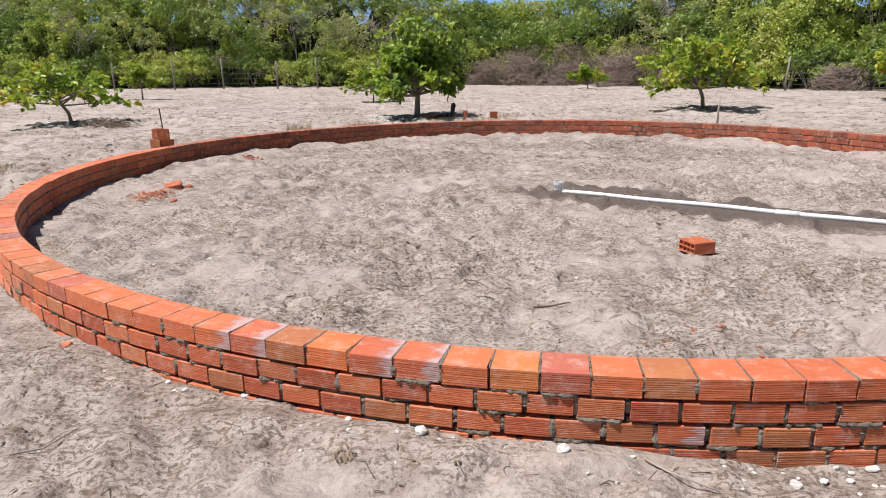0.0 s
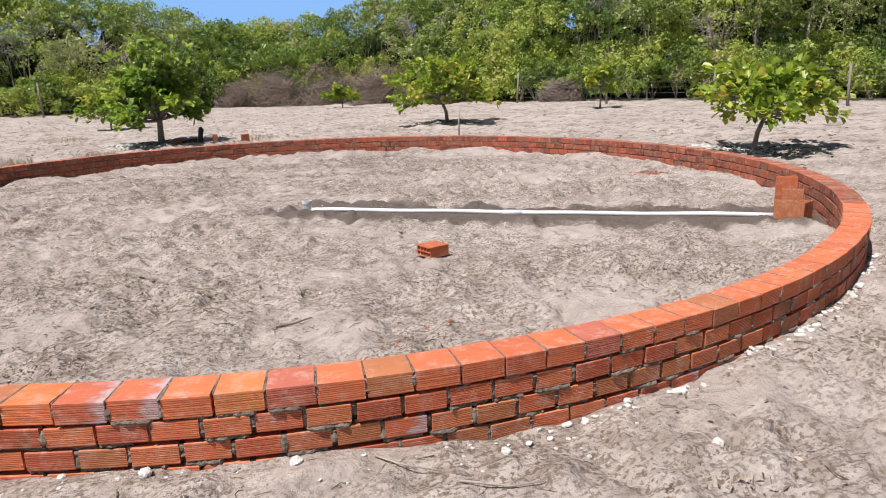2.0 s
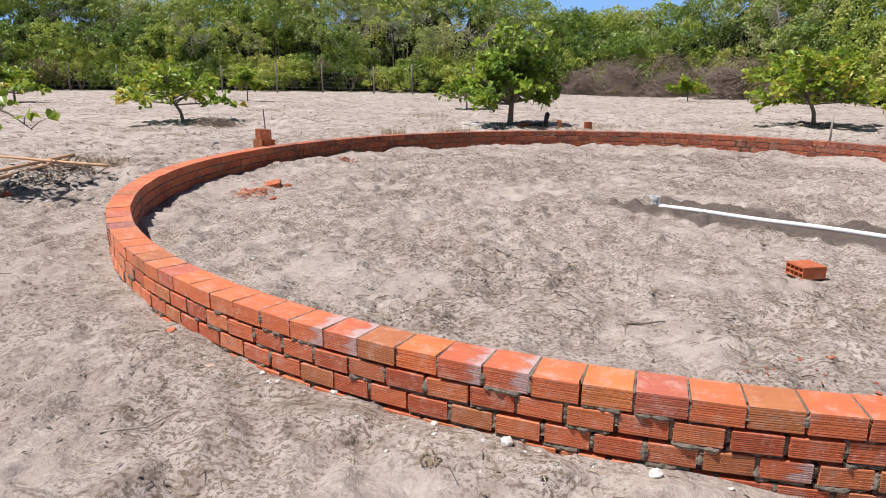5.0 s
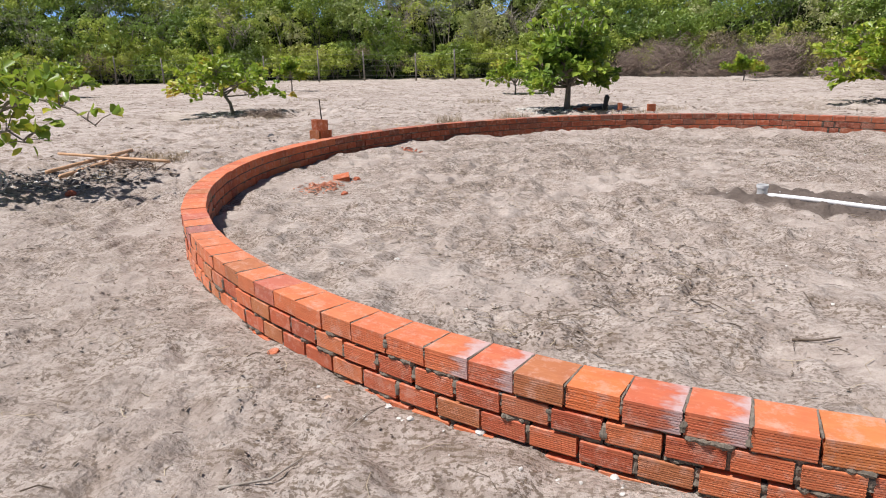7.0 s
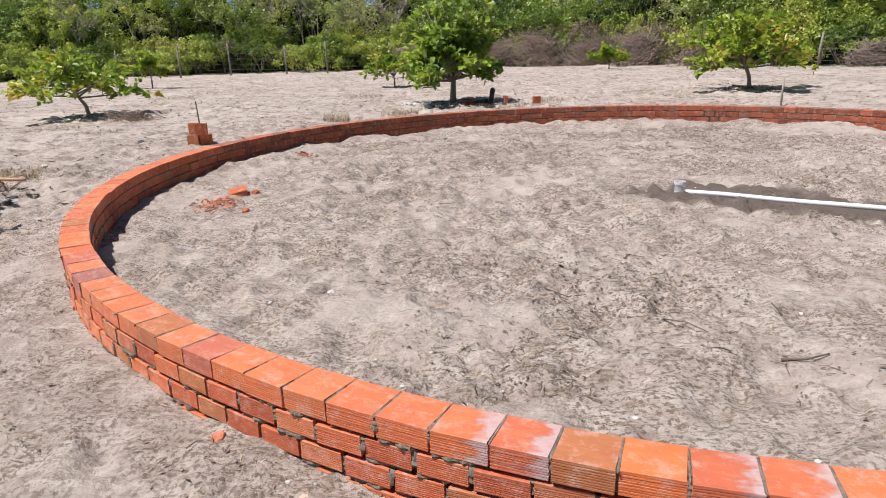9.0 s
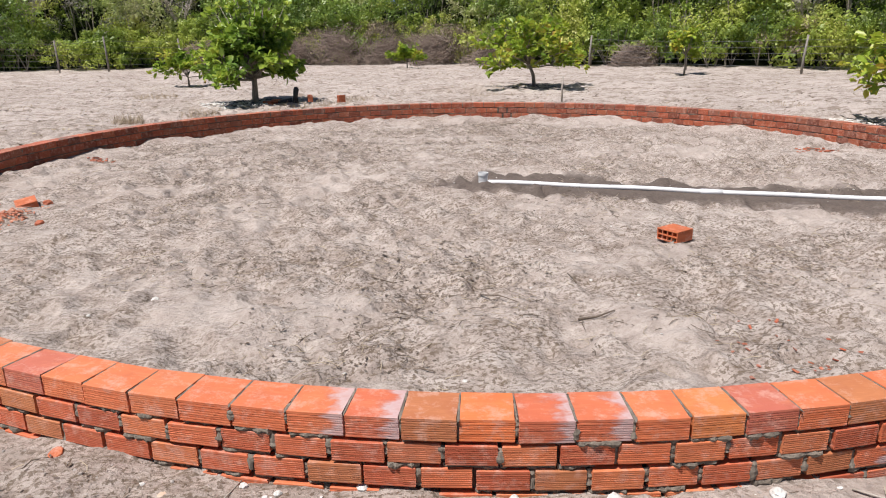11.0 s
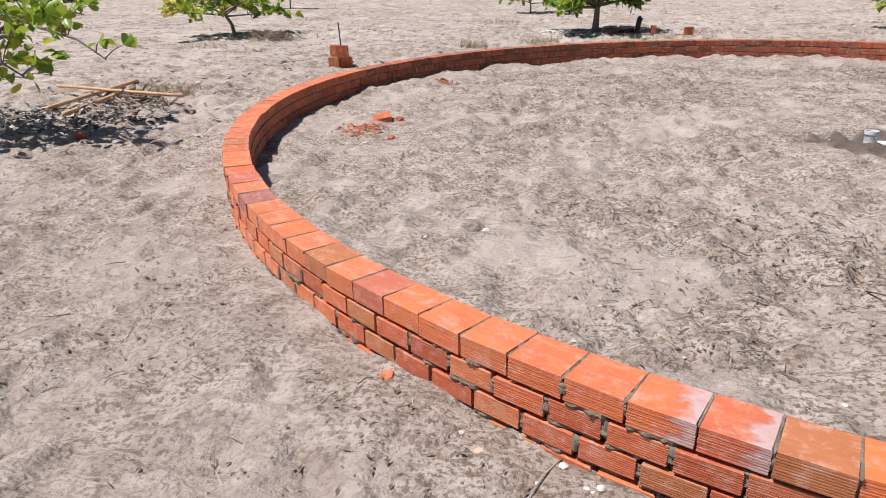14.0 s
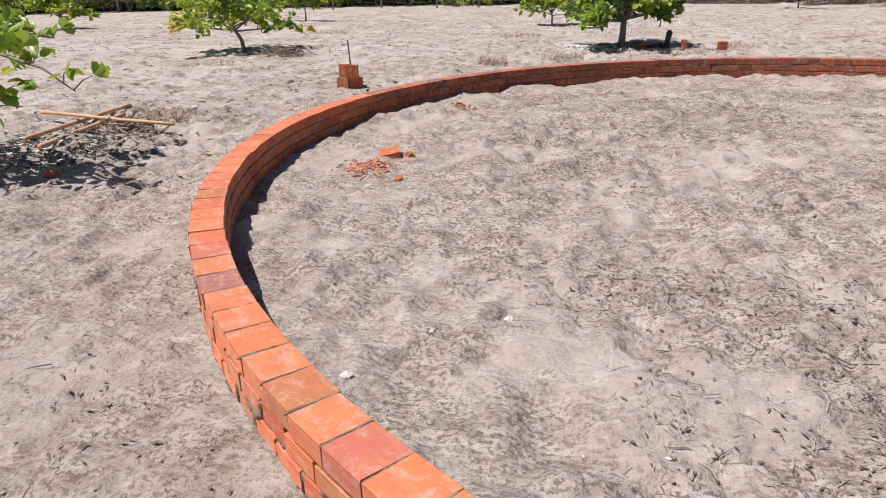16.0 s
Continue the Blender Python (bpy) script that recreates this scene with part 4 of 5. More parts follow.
def gather(nrng, rows, name, mat, label, wide=0.6, loose=0.42):
    """One mesh of kite-shaped leaves, a quad each."""
    ps, os_, ss = zip(*rows)
    pos, face, size = np.concatenate(ps), np.concatenate(os_), np.concatenate(ss)
    keep = pos[:, 2] > 0.03
    pos, face, size = pos[keep], face[keep], size[keep][:, None]
    n = len(pos)
    face = face + loose * nrng.normal(size=(n, 3))
    face /= np.linalg.norm(face, axis=1, keepdims=True) + 1e-9
    out = np.cross(face, nrng.normal(size=(n, 3)))
    out /= np.linalg.norm(out, axis=1, keepdims=True) + 1e-9
    side = np.cross(face, out)
    mid = pos + out * size * 0.55
    v = np.stack([pos, mid + side * size * wide / 2, pos + out * size, mid - side * size * wide / 2], 1).reshape(-1, 3)
    ob = new(name, fast_mesh(name, v, np.arange(n * 4).reshape(-1, 4), mat))
    return tagged(ob, label, "thicket", "", "stuff")


def crest(u):
    """Height of the wood behind, along its front; it dips in three places."""
    x, y = along_edge(u)[:2]
    b = math.degrees(math.atan2(x, y))
    h = 7.5 + 0.30 * math.sin(u * 31) + 0.25 * math.sin(u * 67 + 1) + 1.3 * max(0, min(1, (b - 24) / 12))
    return h - 1.3 * math.exp(-((b - 1) / 9) ** 2) - 1.0 * math.exp(-((b - 21) / 3.5) ** 2) - 0.7 * math.exp(-((b + 37) / 5) ** 2)


def build_thicket():
    rng, nrng = random.Random(31), np.random.RandomState(31)
    front, back, deep, dry, bare = [], [], [], [], []
    stems, pale = Soup(), Soup()
    for i in range(430):                       # low shrubs at the edge
        u = 0.14 + 0.80 * (i + rng.uniform(-1, 1)) / 430
        x, y, nx, ny = along_edge(u)
        dep = rng.uniform(0.2, 2.4)
        rad = rng.uniform(0.6, 1.25)
        h = rng.uniform(0.35, 0.95) * (1.0 + dep * 0.75)
        c = (x + nx * dep, y + ny * dep, h)
        kind = math.sin(u * 43 + 2) + rng.uniform(-.6, .6)
        rows = dry if ((kind > 1.15 and dep < 1.6) or (0.0 < x < 12.0 and dep < 1.3)) else front
        rows.append(clump_leaves(nrng, c, rad, int(700 * rad * rad), rng.uniform(.11, .16)))
        if rng.random() < 0.5:
            for _ in range(4):
                a = rng.uniform(0, 6.28)
                stems.tube([(c[0], c[1], 0), (c[0] + math.cos(a) * .3, c[1] + math.sin(a) * .3, h * .7), (c[0] + math.cos(a) * .9 * rad, c[1] + math.sin(a) * .9 * rad, h + rad * .7)], [.03, .02, .008], 4)
    for i in range(185):                       # trees of the wood, each a dome of clumps over a shaded hollow
        u = 0.12 + 0.83 * ((i * 0.618034) % 1)
        x, y, nx, ny = along_edge(u)
        dep = 1.6 + 6.6 * ((i * 0.7548777) % 1)
        high = crest(u) * min(1.0, 0.52 + dep * 0.062) * rng.uniform(.84, 1.06)
        reach = rng.uniform(1.3, 2.5)
        tx, ty = x + nx * dep, y + ny * dep
        t = rng.random()
        rows = bare if t < 0.08 else deep if t < 0.34 else back if t < 0.58 else front
        for j in range(10):
            a, e = j * 2.4 + rng.uniform(-.4, .4), math.asin((j + .5) / 10)
            rad = rng.uniform(.50, .95)
            c = (tx + math.cos(a) * math.cos(e) * reach * .8, ty + math.sin(a) * math.cos(e) * reach * .8, max(.7, high - reach * .95 + math.sin(e) * reach * .75 + rng.uniform(-.2, .2)))
            rows.append(clump_leaves(nrng, c, rad, int((360 if t > 0.08 else 300) * rad * rad), rng.uniform(.13, .19), 0.8))
        for j in range(5):                     # lower boughs, hanging over the hollow
            a, rad = rng.uniform(0, 6.283), rng.uniform(.5, .9)
            c = (tx + math.cos(a) * reach * .9, ty + math.sin(a) * reach * .9, high * rng.uniform(.24, .58))
            rows.append(clump_leaves(nrng, c, rad, int((330 if t > 0.08 else 260) * rad * rad), rng.uniform(.13, .19), 0.8))
        s = pale if rng.random() < 0.3 else stems
        bx, by = tx + rng.uniform(-.5, .5), ty + rng.uniform(-.5, .5)
        s.tube([(bx, by, 0), (bx + rng.uniform(-.3, .3), by, high * .5), (tx + rng.uniform(-.5, .5), ty, high - reach * .4)], [.055, .04, .012], 5)
        for _ in range(3):
            s.tube([(bx, by, high * .35), (bx + rng.uniform(-.9, .9), by + rng.uniform(-.5, .5), high * .65), (bx + rng.uniform(-1.7, 1.7), by + rng.uniform(-.8, .8), high * rng.uniform(.75, 1.0))], [.022, .014, .005], 4)
    for i in range(210):                       # rounded crowns along the skyline
        u = 0.13 + 0.81 * (i + rng.uniform(-.6, .6)) / 210
        x, y, nx, ny = along_edge(u)
        dep, rad = rng.uniform(5.0, 8.5), rng.uniform(1.1, 2.1)
        c = (x + nx * dep, y + ny * dep, crest(u) * rng.uniform(.90, 1.0) - rad * .72)
        rng.choice((back, back, front, deep)).append(clump_leaves(nrng, c, rad, int(330 * rad * rad), rng.uniform(.14, .21), 0.75))
    for i in range(150):                       # undergrowth between the stems
        x, y, nx, ny = along_edge(rng.uniform(0.14, 0.95))
        dep = rng.uniform(0.8, 3.5)
        front.append(clump_leaves(nrng, (x + nx * dep, y + ny * dep, rng.uniform(.3, .9)), rng.uniform(.8, 1.2), 260, .26, 0.8))
    shade_sheets = Soup()                             # added sheets, shade painted in as near-black, seen between the leaves
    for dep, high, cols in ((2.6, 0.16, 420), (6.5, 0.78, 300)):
        n0 = len(shade_sheets.v)
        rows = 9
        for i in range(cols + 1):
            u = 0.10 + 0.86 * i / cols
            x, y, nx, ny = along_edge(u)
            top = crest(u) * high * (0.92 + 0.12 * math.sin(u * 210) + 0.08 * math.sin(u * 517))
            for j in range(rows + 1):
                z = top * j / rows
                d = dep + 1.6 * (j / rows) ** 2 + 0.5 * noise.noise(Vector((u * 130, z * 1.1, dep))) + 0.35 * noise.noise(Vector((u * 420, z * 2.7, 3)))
                shade_sheets.v.append((x + nx * d, y + ny * d, z - 0.1))
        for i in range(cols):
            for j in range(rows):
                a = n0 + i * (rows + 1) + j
                shade_sheets.f.append((a, a + 1, a + rows + 2, a + rows + 1))
    tagged(new("thicket_heart", shade_sheets.mesh("shade_sheets", GAP_SHADE)), "near-black sheets painted as shade inside the thicket", "thicket", "", "stuff")
    gather(nrng, front, "thicket_shrubs", HEDGE, "dense green shrubs at the edge of the clearing")
    gather(nrng, back, "thicket_wood", HEDGE_FAR, "low dusty green coastal wood")
    gather(nrng, deep, "thicket_evergreens", HEDGE_DEEP, "deep green leafy trees standing in the thicket")
    gather(nrng, dry, "dry_scrub", DRYLEAF, "brown dried scrub before the green thicket", 0.25, 1.5)
    gather(nrng, bare, "bare_scrub", GREYLEAF, "grey leafless scrub among the trees", 0.12, 2.0)
    tagged(new("thicket_stems", stems.mesh("stems", BARK)), "dark stems inside the thicket", "thicket", "", "stuff")
    tagged(new("pale_stems", pale.mesh("pale", DRYWOOD)), "pale bare trunks standing in the thicket", "thicket", "", "stuff")


build_thicket()
near_cashew()


def brush_heap(x, y, rx, rz, seed, label, group="", count=1000, size=1.0):
    """A mound of tangled dry branches."""
    rng, nrng = random.Random(seed), np.random.RandomState(seed)
    s = Soup()
    for _ in range(count):
        a, e = rng.uniform(0, math.pi * 2), rng.uniform(0.0, 1.4)
        r = rng.uniform(.45, 1.0) * (0.85 + 0.3 * math.sin(a * 3 + seed) * math.cos(e * 4))
        p = Vector((math.cos(a) * math.cos(e) * rx * r, math.sin(a) * math.cos(e) * rx * .6 * r, math.sin(e) * rz * r))
        t = Vector((-math.sin(a), math.cos(a), rng.uniform(-.9, .9))).normalized() * rng.uniform(.3, .8) * size
        mid = p + Vector((p.x, p.y, p.z)).normalized() * rng.uniform(.02, .2)
        s.tube([p - t, mid, p + t - Vector((0, 0, .12 * size))], [.010, .009, .004], 3, False)
    ob = new("brush_heap", s.mesh("brush", DRYBRUSH))
    ob.matrix_world = pose(x, y, gz(x, y) - 0.02)
    return tagged(ob, label, "brush", group, "stuff")


def dead_tree(x, y, h, seed, label):
    """A bare grey tree: a forked trunk and a fan of fine branches."""
    rng = random.Random(seed)
    tree = thing("dead_tree", pose(x, y, 0), label, "tree", "bare trees in the thicket")
    s = Soup()
    lean = rng.uniform(-.5, .5)
    fork = Vector((lean * .4, 0, h * .4))
    s.tube([(0, 0, -0.1), (lean * .15, 0, h * .2), fork], [.10, .08, .065], 7)
    mesh_part("trunk", s.mesh("trunk", DRYWOOD, True), tree)
    for i in range(6):
        s = Soup()
        a = 2 * math.pi * i / 6 + rng.uniform(-.4, .4)
        tip = fork + Vector((math.cos(a) * h * .28, math.sin(a) * h * .2, h * rng.uniform(.3, .6)))
        mid = (fork + tip) / 2 + Vector((rng.uniform(-.2, .2), 0, .2))
        s.tube([fork, mid, tip], [.034, .022, .009], 5)
        for _ in range(44):
            o = fork.lerp(tip, rng.uniform(.25, 1))
            d = Vector((rng.uniform(-1, 1), rng.uniform(-.8, .8), rng.uniform(-.3, .9))) * h * rng.uniform(.06, .17)
            s.tube([o, o + d * .5 + Vector((0, 0, .05)), o + d], [.013, .010, .004], 3, False)
        mesh_part("bough", s.mesh("bough", DRYWOOD), tree)


for i, (x, y, h) in enumerate(((-14.6, 48.5, 6.2), (-6.2, 48.9, 5.4), (12.6, 43.6, 6.0), (22.6, 28.0, 4.8), (-26.0, 45.5, 5.2))):
    dead_tree(x, y, h, 170 + i, "bare grey tree with a fan of dry branches")

DRYBRUSH = plain("dry_brush", (0.16, 0.12, 0.095), (0.38, 0.30, 0.245), 9, 0.9, 0, 0.3)
for i, (x, y, rx, rz) in enumerate(((3.4, 45.3, 2.9, 2.3), (8.8, 42.2, 2.2, 1.9), (6.2, 44.3, 2.0, 1.7), (0.9, 46.0, 1.8, 1.6), (11.4, 39.2, 1.8, 1.7), (-4.6, 45.2, 2.0, 1.4), (16.6, 32.2, 1.4, 1.1), (25.4, 19.2, 1.4, 1.2))):
    brush_heap(x, y, rx, rz, 50 + i, "mound of tangled dry brown branches", "dry brush mounds")


brush_heap(-9.2, 17.5, 0.8, 0.22, 58, "low heap of dead grey branches on sand", "dry brush mounds", 160, 0.5)
brush_heap(-7.2, 9.2, 0.7, 0.14, 59, "flat heap of dry twigs under bamboo canes", "dry brush mounds", 80, 0.3)


# ---------------------------------------------------------------- fence
def build_fence(name, posts, label, seed):
    rng = random.Random(seed)
    x0, y0 = posts[0][:2]
    fence = thing(name, pose(x0, y0, 0), label, "fence")
    tops = []
    for x, y, h in posts:
        s = Soup()
        z = gz(x, y)
        lean = rng.uniform(-.08, .08)
        s.tube([(0, 0, -0.2), (lean * .4, 0.02, h * .45), (lean * 1.2, 0, h)], [.056, .050, .042], 7)
        ob = mesh_part("post", s.mesh("post", POSTWOOD, True), fence)
        ob.location = (x - x0, y - y0, z)
        tops.append((x - x0, y - y0, z, h, lean))
    for w in range(5):
        for a, b in zip(tops, tops[1:]):
            s = Soup()
            pa = Vector((a[0] + a[4] * (w + 1) / 5, a[1] - .05, a[2] + a[3] * (0.2 + w * 0.17)))
            pb = Vector((b[0] + b[4] * (w + 1) / 5, b[1] - .05, b[2] + b[3] * (0.2 + w * 0.17)))
            s.tube([pa, (pa + pb) / 2 - Vector((0, 0, .03)), pb], [.0075] * 3, 4, False)
            mesh_part("wire", s.mesh("wire", WIRE), fence)


build_fence("wire_fence", [(-40.5, 38.6, 1.8), (-36.5, 40.2, 1.7), (-32.5, 41.4, 1.9), (-29.0, 41.6, 1.7), (-25.4, 42.0, 1.8), (-22.0, 42.2, 1.7), (-18.2, 42.2, 2.0), (-15.4, 42.9, 1.9), (-11.9, 42.6, 1.7), (-9.6, 43.4, 1.9), (-5.8, 44.2, 1.7)], "wire fence on grey weathered posts before the thicket", 61)
build_fence("wire_fence", [(14.3, 32.5, 1.5), (17.0, 28.4, 1.4), (19.6, 24.4, 1.5), (21.4, 19.4, 1.5), (22.6, 15.6, 1.5), (23.6, 11.6, 1.6), (24.2, 7.0, 1.5)], "wire fence with five strands on crooked grey posts", 62)


def stake(x, y, h, r, mat, label, seed):
    rng = random.Random(seed)
    s = Soup()
    s.tube([(0, 0, -0.15), (rng.uniform(-.02, .02), 0, h * .5), (rng.uniform(-.04, .04), 0, h)], [r, r * .9, r * .7], 7)
    ob = new("wooden_stake", s.mesh("stake", mat, True))
    ob.matrix_world = pose(x, y, gz(x, y))
    tagged(ob, label, "stake")


stake(5.85, 16.6, 0.62, 0.025, DRYWOOD, "thin wooden stake standing in the sand", 71)
stake(17.6, 13.7, 1.45, 0.05, POSTWOOD, "lone grey wooden post in the open sand", 72)


# ---------------------------------------------------------------- litter and small things
def canes():
    rng = random.Random(81)
    for (x0, y0), (x1, y1), z0, z1, r in (((-8.37, 9.22), (-6.36, 8.99), 0.12, 0.07, .020), ((-7.79, 8.33), (-7.88, 10.21), 0.05, 0.09, .026), ((-7.28, 8.00), (-7.46, 9.55), 0.05, 0.09, .028)):
        s = Soup()
        n = 9
        pts = [(x0 + (x1 - x0) * i / (n - 1), y0 + (y1 - y0) * i / (n - 1) + .012 * math.sin(i), gz(x0, y0) + z0 + (z1 - z0) * i / (n - 1)) for i in range(n)]
        s.tube(pts, [r * (1.0 if i % 2 else 1.12) for i in range(n)], 8)
        tagged(new("bamboo_cane", s.mesh("bamboo_cane", BAMBOO, True)), "dry tan bamboo cane lying on the ground", "cane", "bamboo canes")


canes()


def grass_tuft(x, y, n, rad, h, seed, mat, label, group):
    rng = random.Random(seed)
    s = Soup()
    for _ in range(n):
        a, r = rng.uniform(0, 6.283), rad * math.sqrt(rng.random())
        b = Vector((math.cos(a) * r, math.sin(a) * r, -0.01))
        lean = Vector((rng.uniform(-1, 1), rng.uniform(-1, 1), 0)) * h * rng.uniform(.2, 1.1)
        t = b + lean + Vector((0, 0, h * rng.uniform(.25, 1.0)))
        sd = Vector((-lean.y, lean.x, 0)).normalized() * rng.uniform(.002, .004)
        m = (b + t) / 2 + Vector((0, 0, h * .15))
        s.put([b - sd, b + sd, m + sd, m - sd, t], [(0, 1, 2, 3), (3, 2, 4)])
    ob = new("dry_grass_tuft", s.mesh("tuft", mat))
    ob.matrix_world = pose(x, y, gz(x, y))
    tagged(ob, label, "grass", group, "stuff")


CLOD = plain("sand_clod", (0.19, 0.148, 0.115), (0.42, 0.35, 0.29), 14, 0.95, 0, 0.5)
LITTER_PALE = plain("pale_litter", (0.20, 0.17, 0.15), (0.46, 0.42, 0.38), 12, 0.8, 0, 0.4)
CRUMBLED = plain("crumbled_leaf", (0.10, 0.073, 0.052), (0.26, 0.20, 0.15), 9, 0.9, 0, 0.2)
DRYGRASS = plain("dry_grass", (0.22, 0.165, 0.105), (0.44, 0.35, 0.23), 10, 0.9, 0, 0.2)
for i, (x, y, n, r, h) in enumerate(((-7.15, 9.85, 1300, .5, .13), (-6.95, 8.8, 260, .5, .08), (-3.9, 15.9, 260, .3, .26), (-2.6, 16.8, 300, .45, .2), (-4.2, 22.0, 260, .6, .16), (-0.1, 18.3, 300, .8, .16), (1.1, 18.9, 220, .5, .18), (-9.2, 17.4, 260, .7, .18), (-8.6, 14.6, 180, .5, .1), (-0.37, 2.53, 44, .05, .035), (2.06, 2.06, 36, .16, .05), (-9.9, 15.5, 200, .5, .1), (-11, 24, 300, .9, .18), (5.0, 19.5, 240, .7, .12), (-7.2, 20, 200, .6, .12), (10.5, 14.5, 260, .7, .12))):
    grass_tuft(x, y, n, r, h, 90 + i, DRYGRASS, "tuft of dry brown grass in the sand", "dry grass tufts")


def scatter(name, n, place, build, mat, label, category, seed, clustered=0.0):
    """Many small loose bits in one mesh, thicker where the sand is crumbly if clustered."""
    rng = random.Random(seed)
    s = Soup()
    spots = [place(rng) for _ in range(n * (4 if clustered else 1))]
    xs, ys = np.array([p[0] for p in spots]), np.array([p[1] for p in spots])
    if clustered:
        order = np.argsort(-crumbly(xs, ys) * clustered - np.random.RandomState(seed).uniform(0, 1, len(xs)))[:n]
        xs, ys = xs[order], ys[order]
    for x, y, z in zip(xs, ys, ground_height(xs, ys)):
        v, f, lift = build(rng)
        s.put(v, f, pose(x, y, z + lift, rng.uniform(-14, 14), rng.uniform(-14, 14), rng.uniform(0, 360)))
    ob = new(name, s.mesh(name, mat))
    return tagged(ob, label, category, "", "stuff")


def disc(cx, cy, r):
    def at(rng):
        a, d = rng.uniform(0, 6.283), r * math.sqrt(rng.random())
        return cx + math.cos(a) * d, cy + math.sin(a) * d
    return at


def heaped(cx, cy, r):
    return lambda rng: (cx + rng.gauss(0, r * .8), cy + rng.gauss(0, r))


def inside(rng):
    return disc(CX, CY, RING - 0.3)(rng)


def near_yard(rng):
    while True:
        x, y = rng.uniform(-7, 6), rng.uniform(1.4, 7.5)
        if math.hypot(x - CX, y - CY) > RING + 0.06:
            return x, y


def twig(rng):
    s = Soup()
    l = .02 + .14 * rng.random() ** 2
    r = rng.uniform(.001, .0030)
    s.tube([(-l / 2, 0, 0), (0, rng.uniform(-.25, .25) * l, .006), (l / 2, rng.uniform(-.2, .2) * l, 0.002)], [r, r, r * .6], 4)
    return s.v, s.f, 0.004


def straw(rng):
    s = Soup()
    l = rng.uniform(.03, .14)
    s.tube([(-l / 2, 0, 0), (0, rng.uniform(-.3, .3) * l, .004), (l / 2, 0, 0)], [.0019] * 3, 3, False)
    return s.v, s.f, 0.004


def crumb(lo, hi, flat=0.6):
    def make(rng):
        r = rng.uniform(lo, hi)
        v, f = lump_data(rng, r, r * rng.uniform(.6, 1), r * flat * rng.uniform(.5, 1))
        return v, f, r * flat * .35
    return make


def chip(rng, big=1.0):
    l, w, t = rng.uniform(.005, .024) * big, rng.uniform(.003, .010) * big, rng.uniform(.002, .003) * big
    v, f = box_data(-l, l, -w, w, -t, t)
    v = [(x * rng.uniform(.5, 1.1), y * rng.uniform(.4, 1.2), z) for x, y, z in v]
    return v, f, .008


def litter_leaf(rng):
    l = rng.uniform(.025, .065)
    w = l * rng.uniform(.3, .5)
    v = [(-l, 0, 0), (0, w, .01), (l, 0, .025 * rng.random()), (0, -w, .012), (0, 0, -.004)]
    return v, [(0, 4, 1), (1, 4, 2), (2, 4, 3), (3, 4, 0)], .014


scatter("twigs", 2000, inside, twig, TWIG, "brown twigs strewn over the sand in the ring", "twig", 101, 1.0)
scatter("twigs", 300, near_yard, twig, TWIG, "brown twigs strewn on the sand outside", "twig", 102)
scatter("straw", 3000, inside, straw, STRAW, "bits of dry straw on the sand", "straw", 103, 1.0)
scatter("straw", 500, near_yard, straw, STRAW, "bits of dry straw on the sand outside", "straw", 104)
scatter("sand_clods", 6000, inside, crumb(.003, .011, .45), CLOD, "small clods of sand inside the ring", "clod", 105, 1.5)
scatter("sand_clods", 3600, near_yard, crumb(.003, .009, .45), CLOD, "small clods of sand outside the ring", "clod", 106, 1.5)
def bit(rng):
    l, w = rng.uniform(.005, .023), rng.uniform(.003, .008)
    return [(-l, 0, 0), (0, -w, .004), (l, 0, .002), (0, w, .005)], [(0, 1, 2, 3)], .007


scatter("litter_bits", 9000, inside, bit, CRUMBLED, "dark crumbs of dead leaf over the sand", "litter", 127, 1.2)
scatter("litter_bits", 1100, near_yard, bit, CRUMBLED, "dark crumbs of dead leaf on outer sand", "litter", 128, 1.2)
scatter("pebbles", 260, inside, crumb(.004, .013), LIME, "tiny white crumbs on the sand", "pebble", 107)


def along_foot(lo, hi, spread):
    def at(rng):
        th = rng.uniform(lo, hi)
        return ring_at(th, RING + 0.02 + abs(rng.gauss(0, spread)))
    return at


scatter("lime_crumbs", 110, along_foot(-26, 42, 0.11), crumb(.004, .013), LIME, "white lime and mortar crumbs along the wall's foot", "rubble", 108)
scatter("lime_lumps", 75, along_foot(2, 40, 0.035), crumb(.010, .026, .6), LIME, "white mortar lumps at the wall's foot", "rubble", 109)
scatter("mortar_crumbs", 90, along_foot(-60, -5, 0.10), crumb(.004, .010), LITTER_PALE, "grey mortar crumbs at the wall's foot", "rubble", 110)
scatter("brick_chips", 30, disc(1.30, 3.55, 0.40), chip, CLAY_REST, "red brick chips strewn on the sand", "rubble", 111)
scatter("brick_chips", 260, heaped(-3.64, 7.95, 0.14), lambda rng: chip(rng, 1.25), CLAY_DUST, "red brick chips heaped on the sand", "rubble", 112)
scatter("brick_chips", 60, disc(5.99, 8.56, 0.28), lambda rng: chip(rng, 2.0), CLAY_REST, "red brick crumbs on the far sand", "rubble", 129)
scatter("brick_chips", 16, disc(-3.40, 10.91, 0.16), lambda rng: chip(rng, 2.4), CLAY_REST, "a few red brick shards on the sand", "rubble", 113)
scatter("leaf_litter", 420, disc(-7.3, 8.3, 0.95), litter_leaf, LITTER_PALE, "grey and tan dry leaves under the tree", "litter", 125)
scatter("ash_crumbs", 260, disc(-7.5, 7.9, 0.8), crumb(.012, .04, .3), LIME, "pale ash under the bough", "ash", 126)
scatter("leaf_litter", 190, disc(-7.5, 7.9, 0.85), litter_leaf, ASH, "black dry leaf litter under the tree", "litter", 114)
scatter("leaf_litter", 40, disc(-6.1, 8.12, 0.12), litter_leaf, ASH, "little clump of black dead leaves", "litter", 130)
